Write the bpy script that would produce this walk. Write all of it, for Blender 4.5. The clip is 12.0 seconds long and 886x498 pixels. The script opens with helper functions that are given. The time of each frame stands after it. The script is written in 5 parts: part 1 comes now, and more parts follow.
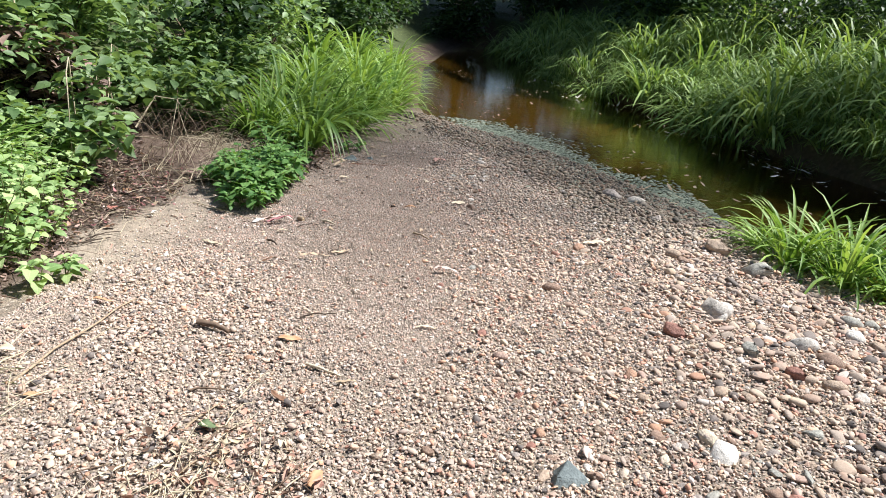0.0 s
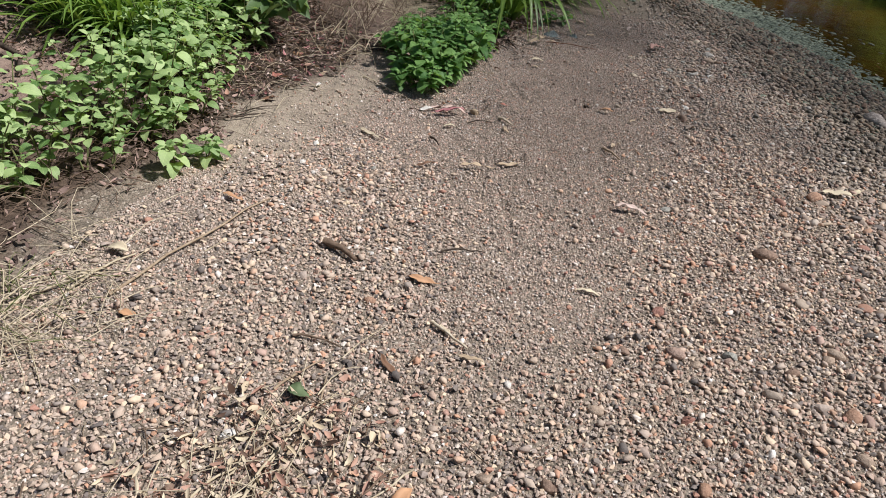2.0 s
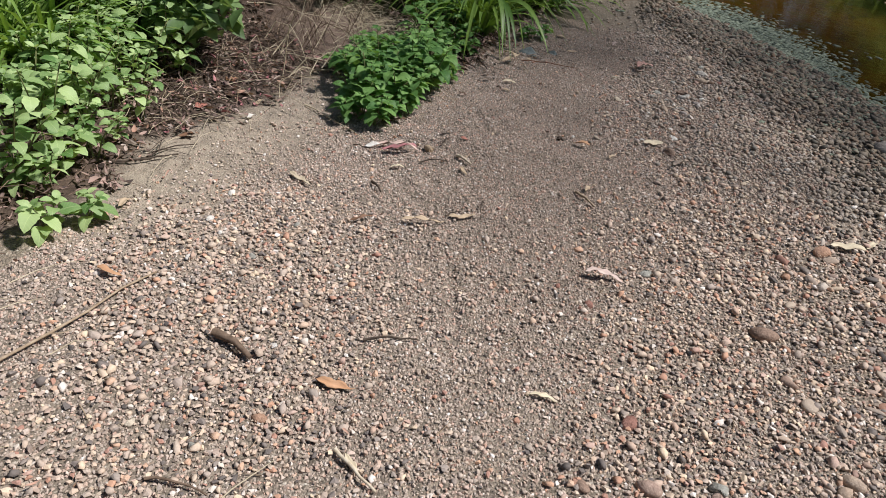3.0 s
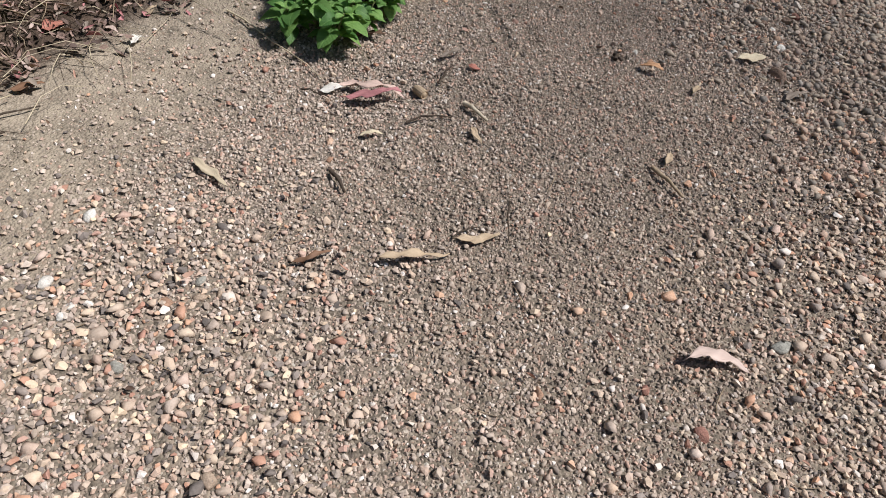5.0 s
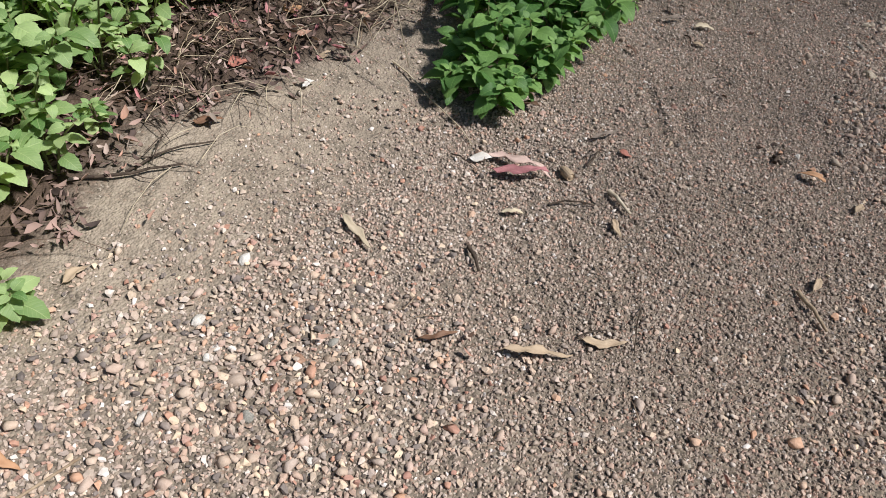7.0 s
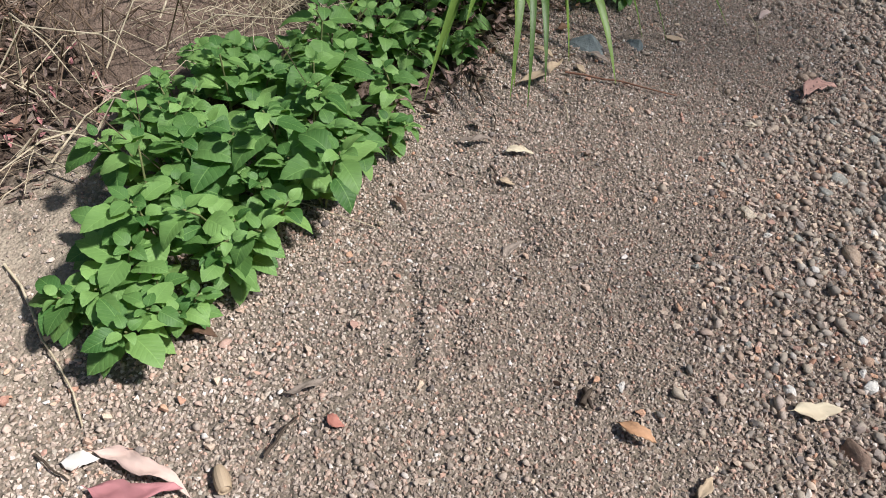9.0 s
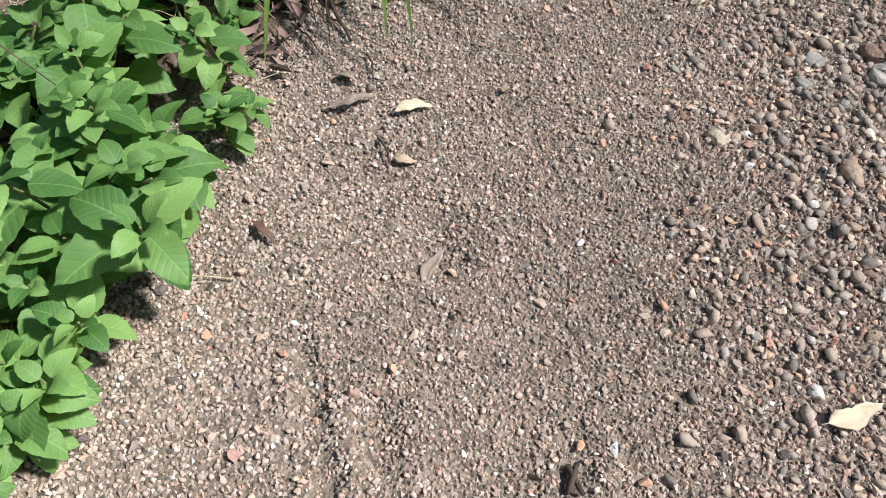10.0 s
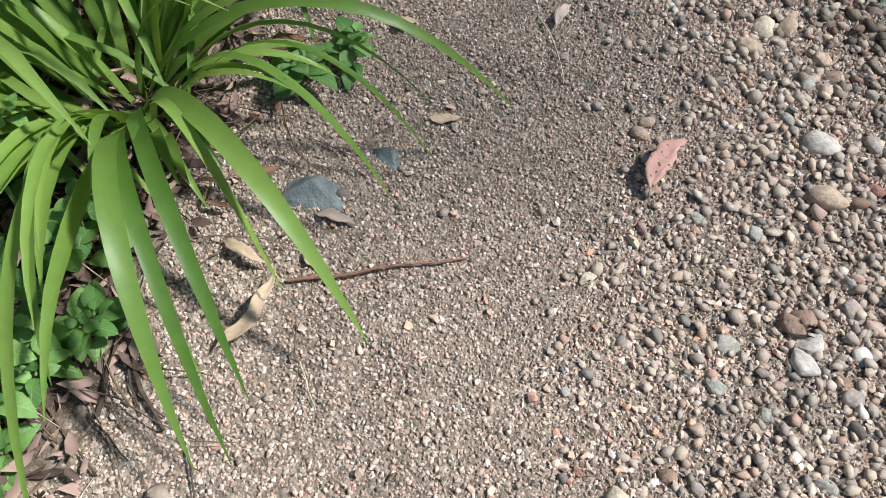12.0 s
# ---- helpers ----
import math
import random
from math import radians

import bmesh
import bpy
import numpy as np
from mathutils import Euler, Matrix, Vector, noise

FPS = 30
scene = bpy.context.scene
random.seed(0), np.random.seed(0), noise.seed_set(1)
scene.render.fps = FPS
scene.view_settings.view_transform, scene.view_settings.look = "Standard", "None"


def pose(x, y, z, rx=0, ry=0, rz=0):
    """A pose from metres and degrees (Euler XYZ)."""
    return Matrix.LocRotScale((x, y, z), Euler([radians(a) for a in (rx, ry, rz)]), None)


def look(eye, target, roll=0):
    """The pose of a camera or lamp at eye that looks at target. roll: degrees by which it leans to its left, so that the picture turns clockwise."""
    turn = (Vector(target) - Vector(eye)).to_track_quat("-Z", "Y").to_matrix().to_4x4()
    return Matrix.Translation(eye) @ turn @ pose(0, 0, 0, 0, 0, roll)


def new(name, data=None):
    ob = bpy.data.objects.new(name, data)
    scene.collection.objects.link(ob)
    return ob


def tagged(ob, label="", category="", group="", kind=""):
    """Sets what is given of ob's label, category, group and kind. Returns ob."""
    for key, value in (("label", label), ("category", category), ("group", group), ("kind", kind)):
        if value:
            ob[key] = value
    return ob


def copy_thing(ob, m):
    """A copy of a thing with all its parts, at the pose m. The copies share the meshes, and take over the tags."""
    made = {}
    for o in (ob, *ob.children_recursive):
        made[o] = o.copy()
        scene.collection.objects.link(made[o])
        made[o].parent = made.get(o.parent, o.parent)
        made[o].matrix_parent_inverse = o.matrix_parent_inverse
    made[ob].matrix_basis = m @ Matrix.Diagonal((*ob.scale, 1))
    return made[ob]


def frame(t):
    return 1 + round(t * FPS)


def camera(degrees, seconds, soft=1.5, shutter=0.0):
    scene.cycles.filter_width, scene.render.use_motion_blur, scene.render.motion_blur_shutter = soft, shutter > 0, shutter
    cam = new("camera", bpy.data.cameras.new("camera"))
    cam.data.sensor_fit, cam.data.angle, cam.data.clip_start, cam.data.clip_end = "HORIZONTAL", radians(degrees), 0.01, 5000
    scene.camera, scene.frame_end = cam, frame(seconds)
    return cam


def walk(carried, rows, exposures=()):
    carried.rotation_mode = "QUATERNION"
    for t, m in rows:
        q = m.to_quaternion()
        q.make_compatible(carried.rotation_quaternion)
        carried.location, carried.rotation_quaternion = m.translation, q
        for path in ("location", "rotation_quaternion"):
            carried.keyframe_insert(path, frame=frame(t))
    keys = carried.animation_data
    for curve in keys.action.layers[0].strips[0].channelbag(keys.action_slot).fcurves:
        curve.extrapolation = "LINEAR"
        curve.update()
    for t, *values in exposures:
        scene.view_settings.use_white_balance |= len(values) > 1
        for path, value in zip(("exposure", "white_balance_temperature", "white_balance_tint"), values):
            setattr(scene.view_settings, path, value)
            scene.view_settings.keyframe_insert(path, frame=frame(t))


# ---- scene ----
cam = camera(65.1, 12.0, soft=0.9)
PATH = [
    (0, (-0.002, 0.073, 1.369), (0.069, 1.957, 0.702), 5.9),
    (0.5, (0.055, 0.224, 1.348), (-0.018, 1.978, 0.39), 6.8),
    (1, (0.029, 0.36, 1.315), (-0.18, 2.053, 0.27), 7.5),
    (1.5, (0.015, 0.487, 1.397), (-0.354, 2.125, 0.311), 7.8),
    (2, (0.017, 0.75, 1.427), (-0.373, 2.38, 0.335), 8.2),
    (2.5, (0.018, 0.997, 1.46), (-0.375, 2.629, 0.373), 8.2),
    (2.7, (0.043, 1.112, 1.449), (-0.361, 2.743, 0.365), 7.9),
    (3, (0.068, 1.356, 1.404), (-0.32, 2.987, 0.313), 8.2),
    (3.2, (0.072, 1.524, 1.341), (-0.305, 3.149, 0.237), 8.6),
    (4.8, (-0.265, 2.398, 1.237), (-0.484, 3.745, -0.225), 9.8),
    (5, (-0.314, 2.511, 1.224), (-0.539, 3.857, -0.238), 9.8),
    (5.5, (-0.39, 2.615, 1.245), (-0.675, 3.952, -0.214), 9.8),
    (6, (-0.486, 2.585, 1.281), (-0.818, 3.91, -0.181), 10.1),
    (6.5, (-0.518, 2.537, 1.325), (-0.965, 3.807, -0.154), 10.6),
    (6.7, (-0.499, 2.541, 1.339), (-0.996, 3.788, -0.144), 10.7),
    (8.3, (-0.207, 3.335, 1.474), (-0.713, 4.566, -0.019), 9.4),
    (8.5, (-0.218, 3.46, 1.44), (-0.705, 4.701, -0.051), 9.3),
    (9, (-0.269, 3.848, 1.279), (-0.719, 5.108, -0.208), 9.1),
    (9.5, (-0.334, 4.145, 1.15), (-0.564, 5.277, -0.483), 9.8),
    (9.8, (-0.418, 4.31, 1.128), (-0.552, 5.371, -0.562), 10.3),
    (10, (-0.448, 4.411, 1.106), (-0.523, 5.429, -0.614), 10.2),
    (10.5, (-0.451, 4.614, 1.047), (-0.432, 5.481, -0.756), 11.2),
    (11, (-0.377, 4.836, 1.135), (-0.363, 5.666, -0.685), 10.8),
    (11.3, (-0.364, 4.962, 1.155), (-0.343, 5.794, -0.664), 11.0),
    (11.5, (-0.352, 5.052, 1.188), (-0.34, 5.915, -0.616), 10.1),
    (11.9, (-0.407, 5.236, 1.278), (-0.348, 6.156, -0.497), 10.7),
    (12, (-0.396, 5.279, 1.278), (-0.341, 6.209, -0.492), 10.3),
]
walk(cam, [(t, look(eye, target, roll)) for t, eye, target, roll in PATH], ((0, 1.0, 6080, 8.8), (0.3, 0.5, 6150, 10), (0.8, 0.2, 6150, 10.5), (2, 0.2, 6120, 10.5), (6.5, 0.2, 6150, 10.5), (8.5, 0.46, 6130, 10.6), (9.5, 0.86, 6110, 10), (10.5, 1.04, 6080, 9.2), (12, 1.26, 6030, 7.6)))

# ---- sky and sun ----
SUN_WAY = Vector((0.62, 0.16, 0.95)).normalized()
world = bpy.data.worlds.new("sky")
scene.world = world
world.use_nodes = True
sky = world.node_tree.nodes.new("ShaderNodeTexSky")
sky.sky_type, sky.sun_disc = "NISHITA", False
sky.sun_elevation = math.asin(SUN_WAY.z)
sky.sun_rotation = math.atan2(SUN_WAY.x, SUN_WAY.y)
background = world.node_tree.nodes["Background"]
background.inputs["Strength"].default_value = 0.058
world.node_tree.links.new(sky.outputs[0], background.inputs["Color"])
sun = new("sun", bpy.data.lights.new("sun", "SUN"))
sun.data.energy, sun.data.angle, sun.data.color = 5.0, radians(4.5), (1.0, 0.95, 0.89)
sun.matrix_world = look(SUN_WAY * 30, (0, 0, 0))


# ---- materials ----
class Mat:
    """A node material with short calls for its nodes."""

    def __init__(self, name):
        self.m = bpy.data.materials.new(name)
        self.m.use_nodes = True
        self.t = self.m.node_tree
        self.bsdf = self.t.nodes["Principled BSDF"]
        self.end = self.t.nodes["Material Output"]

    def node(self, kind, **values):
        n = self.t.nodes.new("ShaderNode" + kind)
        for k, v in values.items():
            if k == "op":
                n.operation = v
            elif k == "mode":
                n.blend_type = v
            elif k == "attr":
                n.attribute_name = v
            else:
                self.put(n.inputs[k.replace("_", " ")], v)
        return n

    def put(self, socket, v):
        if isinstance(v, bpy.types.NodeSocket):
            self.t.links.new(v, socket)
        elif isinstance(v, tuple) and len(v) == 3 and socket.type == "RGBA":
            socket.default_value = (*v, 1)
        else:
            socket.default_value = v

    def at(self):
        return self.node("NewGeometry").outputs["Position"]

    def local(self):
        return self.node("TexCoord").outputs["Object"]

    def noise(self, scale, detail=4.0, rough=0.6, where=None):
        return self.node("TexNoise", Vector=where or self.at(), Scale=scale, Detail=detail, Roughness=rough).outputs["Fac"]

    def cells(self, scale, where=None):
        n = self.node("TexVoronoi", Vector=where or self.at(), Scale=scale)
        return n.outputs["Distance"], n.outputs["Color"]

    def ramp(self, fac, *stops):
        n = self.node("ValToRGB", Fac=fac)
        e = n.color_ramp.elements
        while len(e) < len(stops):
            e.new(0.5)
        for s, (p, c) in zip(e, stops):
            s.position, s.color = p, (*c, 1)
        return n.outputs["Color"]

    def span(self, v, a, b, c=0.0, d=1.0):
        n = self.node("MapRange", Value=v)
        for i, x in enumerate((a, b, c, d)):
            n.inputs[i + 1].default_value = x
        return n.outputs[0]

    def mix(self, fac, a, b, mode="MIX"):
        n = self.t.nodes.new("ShaderNodeMix")
        n.data_type, n.blend_type = "RGBA", mode
        self.put(n.inputs[0], fac)
        self.put(n.inputs[6], a)
        self.put(n.inputs[7], b)
        return n.outputs[2]

    def calc(self, op, a, b=0.0):
        n = self.t.nodes.new("ShaderNodeMath")
        n.operation = op
        self.put(n.inputs[0], a)
        self.put(n.inputs[1], b)
        return n.outputs[0]

    def bump(self, height, strength, distance, below=None):
        n = self.node("Bump", Height=height, Strength=strength, Distance=distance)
        if below:
            self.put(n.inputs["Normal"], below)
        return n.outputs[0]

    def done(self, color, rough=0.8, normal=None, spec=0.3):
        self.put(self.bsdf.inputs["Base Color"], color)
        self.put(self.bsdf.inputs["Roughness"], rough)
        self.put(self.bsdf.inputs["Specular IOR Level"], spec)
        if normal:
            self.put(self.bsdf.inputs["Normal"], normal)
        return self.m


def ground_material():
    m = Mat("sand_and_soil")
    big = m.noise(1.3, 3)
    mid = m.noise(14, 5)
    d1, c1 = m.cells(150)
    d2, c2 = m.cells(90)
    pick = m.node("SeparateColor", Color=c1).outputs[0]
    pick2 = m.node("SeparateColor", Color=c2).outputs[1]
    sand = m.ramp(pick, (0.0, (0.08, 0.065, 0.05)), (0.35, (0.185, 0.152, 0.115)), (0.6, (0.26, 0.215, 0.165)), (0.8, (0.295, 0.235, 0.18)), (0.93, (0.28, 0.19, 0.14)), (1.0, (0.55, 0.5, 0.42)))
    coarse = m.ramp(pick2, (0.0, (0.09, 0.074, 0.057)), (0.5, (0.205, 0.168, 0.13)), (0.85, (0.32, 0.25, 0.195)), (1.0, (0.55, 0.48, 0.4)))
    col = m.mix(m.span(mid, 0.45, 0.62), sand, coarse)
    silt = m.ramp(m.noise(60, 6), (0.3, (0.29, 0.235, 0.18)), (0.7, (0.42, 0.35, 0.265)))
    smooth = m.node("Attribute", attr="silt").outputs["Fac"]
    col = m.mix(m.calc("MULTIPLY", smooth, m.span(mid, 0.3, 0.6)), col, silt)
    # darker sand: dampness, with some tree shade also put into the colour
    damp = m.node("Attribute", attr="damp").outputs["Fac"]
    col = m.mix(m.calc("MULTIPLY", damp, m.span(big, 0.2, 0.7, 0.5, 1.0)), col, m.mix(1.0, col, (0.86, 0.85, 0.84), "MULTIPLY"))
    soil = m.node("Attribute", attr="soil").outputs["Fac"]
    earth = m.ramp(m.noise(22, 6), (0.3, (0.035, 0.024, 0.017)), (0.55, (0.09, 0.062, 0.045)), (0.75, (0.17, 0.12, 0.09)))
    col = m.mix(soil, col, earth)
    bare = m.node("Attribute", attr="bare").outputs["Fac"]
    clay = m.ramp(m.noise(7, 6), (0.3, (0.16, 0.11, 0.085)), (0.7, (0.36, 0.265, 0.21)))
    col = m.mix(bare, col, clay)
    turf = m.node("Attribute", attr="turf").outputs["Fac"]
    thatch = m.ramp(m.noise(16, 6), (0.3, (0.03, 0.035, 0.012)), (0.55, (0.07, 0.095, 0.03)), (0.75, (0.16, 0.16, 0.07)))
    col = m.mix(turf, col, thatch)
    bed = m.node("Attribute", attr="bed").outputs["Fac"]
    mud = m.ramp(m.noise(5, 6), (0.3, (0.04, 0.028, 0.012)), (0.5, (0.12, 0.08, 0.032)), (0.62, (0.085, 0.09, 0.03)), (0.75, (0.19, 0.13, 0.055)))
    col = m.mix(bed, col, mud)
    up = m.calc("ADD", m.calc("MULTIPLY", d1, 0.6), m.calc("MULTIPLY", d2, 0.5))
    n = m.bump(mid, 0.5, 0.02)
    n = m.bump(m.calc("SUBTRACT", 1.0, up), 1.0, 0.006, n)
    return m.done(col, m.span(pick, 0, 1, 0.75, 0.95), n, 0.25)


PALETTE = {
    "white": (0.7, 0.66, 0.6), "cream": (0.56, 0.48, 0.37), "yellow": (0.5, 0.37, 0.2), "tan": (0.42, 0.32, 0.24),
    "orange": (0.4, 0.245, 0.165), "red": (0.29, 0.145, 0.11), "brown": (0.28, 0.19, 0.14), "mauve": (0.32, 0.275, 0.245),
    "pink": (0.42, 0.3, 0.24), "pale": (0.5, 0.46, 0.41), "grey": (0.33, 0.32, 0.28), "slate": (0.17, 0.2, 0.2),
}


def stone_material(name, rgb):
    m = Mat("stone_" + name)
    where = m.local()
    rand = m.node("ObjectInfo").outputs["Random"]
    vein = m.noise(2.2, 6, 0.7, where)
    fleck = m.ramp(m.noise(14, 3, 0.6, where), (0.35, (0.25, 0.25, 0.25)), (0.65, (0.75, 0.75, 0.75)))
    dark = tuple(c * 0.55 for c in rgb)
    lite = tuple(min(c * 1.3 + 0.02, 0.8) for c in rgb)
    col = m.ramp(vein, (0.3, dark), (0.5, rgb), (0.75, lite))
    col = m.mix(0.45, col, fleck, "SOFT_LIGHT")
    col = m.mix(m.span(rand, 0, 1, 0, 0.4), col, m.mix(1.0, col, (0.8, 0.74, 0.7), "MULTIPLY"))
    n = m.bump(m.noise(5, 8, 0.7, where), 0.35, 0.15)
    return m.done(col, 0.7, n, 0.3)


def gravel_material(name, wet=0.0, fine=False, gain=1.0):
    m = Mat(name)
    rand = m.node("NewGeometry").outputs["Random Per Island"]
    k = (1.24 if fine else 1.32) * gain
    tone = [(0.0, (0.09, 0.078, 0.068)), (0.1, (0.19, 0.16, 0.135)), (0.2, (0.42, 0.325, 0.235)), (0.32, (0.32, 0.262, 0.212)), (0.42, (0.54, 0.425, 0.29)), (0.5, (0.39, 0.305, 0.235)),
            (0.6, (0.37, 0.262, 0.19)), (0.68, (0.235, 0.2, 0.168)), (0.76, (0.43, 0.345, 0.255)), (0.83, (0.42, 0.25, 0.155)), (0.88, (0.3, 0.165, 0.12)), (0.96, (0.48, 0.41, 0.33)), (1.0, (0.58, 0.53, 0.46))]
    if fine:
        tone = [(0.0, (0.15, 0.125, 0.1)), (0.12, (0.27, 0.22, 0.175)), (0.35, (0.36, 0.295, 0.23)), (0.6, (0.43, 0.355, 0.28)), (0.72, (0.36, 0.285, 0.225)), (0.86, (0.46, 0.3, 0.22)), (0.96, (0.52, 0.45, 0.37)), (1.0, (0.66, 0.61, 0.54))]
    col = m.ramp(rand, *[(p, (c[0] * k, c[1] * k, c[2] * k * 1.06)) for p, c in tone])
    grain = m.noise(160, 4, 0.7)
    col = m.mix(0.5, col, m.ramp(grain, (0.3, (0.3, 0.28, 0.26)), (0.7, (0.72, 0.7, 0.68))), "SOFT_LIGHT")
    if wet and not fine:
        col = m.mix(0.4, col, (0.325, 0.305, 0.262))
    # the dark tint stands for wetness and for tree shade on the stones
    if wet:
        tint = m.ramp(m.noise(3), (0.35, (0.36, 0.35, 0.335)), (0.65, (0.54, 0.525, 0.49)))
        col = m.mix(wet, col, m.mix(1.0, col, tint, "MULTIPLY"))
    n = m.bump(grain, 0.4, 0.004)
    return m.done(col, 0.6 if wet and not fine else 0.8, n, 0.15 if wet else 0.3)


def leaf_material(name, low, high, object_wise=True, glow=0.35, rough=0.5, vein=True, spotted=False):
    """Green or dead leaves: some light comes through them."""
    m = Mat(name)
    rand = m.node("ObjectInfo").outputs["Random"] if object_wise else m.node("NewGeometry").outputs["Random Per Island"]
    spots = m.noise(30, 4)
    t = m.calc("ADD", m.calc("MULTIPLY", rand, 0.75), m.calc("MULTIPLY", spots, 0.3))
    col = m.ramp(t, (0.1, low), (0.55, tuple((a + b) / 2 for a, b in zip(low, high))), (0.95, high))
    if vein:
        xyz = m.node("SeparateXYZ", Vector=m.local())
        rib = m.calc("ABSOLUTE", xyz.outputs[0])
        band = m.calc("FRACT", m.calc("MULTIPLY", m.calc("SUBTRACT", xyz.outputs[1], m.calc("MULTIPLY", rib, 0.75)), 7.5))
        line = m.calc("ABSOLUTE", m.calc("SUBTRACT", band, 0.5))
        side = m.span(line, 0.0, 0.08, 0.16, 0.0)
        col = m.mix(side, col, tuple(min(c * 1.25, 0.8) for c in high))
        col = m.mix(m.span(rib, 0.0, 0.018, 0.35, 0.0), col, tuple(min(c * 1.35, 0.8) for c in high))
        puff = m.calc("SUBTRACT", m.span(line, 0.0, 0.3, 0.0, 1.0), m.span(rib, 0.0, 0.04, 0.6, 0.0))
    if spotted:
        dots = m.cells(75, m.local())[0]
        col = m.mix(m.span(dots, 0.2, 0.28, 0.9, 0.0), col, (0.03, 0.02, 0.018))
    n = m.bump(spots, 0.25, 0.004)
    if vein:
        n = m.bump(puff, 0.12, 0.02, n)
    m.done(col, rough, n, 0.35)
    if glow:
        tr = m.node("BsdfTranslucent", Color=m.mix(1.0, col, (1.25, 1.2, 0.6), "MULTIPLY"))
        mx = m.node("MixShader", Fac=glow)
        m.t.links.new(m.bsdf.outputs[0], mx.inputs[1])
        m.t.links.new(tr.outputs[0], mx.inputs[2])
        m.t.links.new(mx.outputs[0], m.end.inputs[0])
    return m.m


def bark_material(name, a, b):
    m = Mat(name)
    g = m.noise(55, 5)
    col = m.ramp(g, (0.3, a), (0.7, b))
    return m.done(col, 0.85, m.bump(g, 0.5, 0.004), 0.2)


def water_material():
    m = Mat("creek_water")
    ripple = m.calc("ADD", m.noise(9, 3), m.calc("MULTIPLY", m.noise(40, 2), 0.25))
    n = m.bump(ripple, 0.12, 0.02)
    see = m.node("BsdfTransparent", Color=(0.66, 0.55, 0.29))
    gloss = m.node("BsdfGlossy", Color=(1, 1, 1), Roughness=0.02, Normal=n)
    fres = m.node("Fresnel", IOR=1.33, Normal=n)
    mx = m.node("MixShader", Fac=fres.outputs[0])
    m.t.links.new(see.outputs[0], mx.inputs[1])
    m.t.links.new(gloss.outputs[0], mx.inputs[2])
    m.t.links.new(mx.outputs[0], m.end.inputs[0])
    return m.m


GROUND = ground_material()
STONES = {k: stone_material(k, c) for k, c in PALETTE.items()}
GRAVEL = gravel_material("dry_gravel")
FINE = gravel_material("fine_gravel", fine=True)
# pebbles towards the water: wet, and darkened further in place of tree shade
WET_SHADED = gravel_material("damp_shaded_gravel", 0.32)
SOAKED_SHADED = gravel_material("wet_shaded_gravel", 1.0)
# damp grit; the tint stands for tree shade as well
FINE_DAMP_SHADED = gravel_material("damp_shaded_fine_gravel", 0.28, True)
ALGAE = leaf_material("algae", (0.09, 0.11, 0.08), (0.23, 0.26, 0.19), False, 0.0, 0.5, False)
COBBLE = gravel_material("worn_cobbles", gain=0.72)
WATER = water_material()
# leaf colours also hold shade on the sand bush, sun on the paler left herbs
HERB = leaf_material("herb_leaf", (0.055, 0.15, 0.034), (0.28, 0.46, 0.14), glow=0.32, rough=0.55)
PALE_SUNLIT_HERB = leaf_material("pale_sunlit_herb_leaf", (0.1, 0.21, 0.055), (0.52, 0.65, 0.3), glow=0.35, rough=0.55)
HERB_FAR = leaf_material("shrub_leaf", (0.06, 0.12, 0.035), (0.32, 0.45, 0.19), False, vein=False)
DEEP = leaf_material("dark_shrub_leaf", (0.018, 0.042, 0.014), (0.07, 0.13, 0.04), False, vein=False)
GREY = leaf_material("grey_green_leaf", (0.08, 0.14, 0.08), (0.34, 0.46, 0.32), False, vein=False)
BLADE = leaf_material("sedge_blade", (0.07, 0.15, 0.022), (0.28, 0.42, 0.09), True, 0.35, 0.42, False)
GRASS = leaf_material("grass_blade", (0.08, 0.18, 0.022), (0.33, 0.46, 0.12), False, 0.35, 0.5, False)
BANK = leaf_material("bank_grass", (0.06, 0.14, 0.022), (0.38, 0.5, 0.17), False, 0.3, 0.55, False)
STRAW = leaf_material("dry_grass", (0.22, 0.16, 0.09), (0.5, 0.41, 0.27), False, 0.2, 0.7, False)
LITTER = leaf_material("leaf_litter", (0.025, 0.017, 0.014), (0.44, 0.3, 0.25), False, 0.1, 0.75, False)
STEM = bark_material("green_stem", (0.1, 0.13, 0.045), (0.19, 0.19, 0.08))
WOODS = {
    "tan": bark_material("tan_twig", (0.24, 0.17, 0.11), (0.42, 0.33, 0.23)), "pale": bark_material("pale_straw", (0.38, 0.31, 0.2), (0.58, 0.5, 0.37)),
    "dark": bark_material("dark_twig", (0.035, 0.025, 0.02), (0.1, 0.075, 0.055)), "brown": bark_material("brown_twig", (0.09, 0.06, 0.04), (0.2, 0.14, 0.1)),
    "redbrown": bark_material("red_twig", (0.13, 0.06, 0.04), (0.27, 0.15, 0.1)), "cream": bark_material("cream_twig", (0.4, 0.32, 0.22), (0.62, 0.54, 0.42)),
}
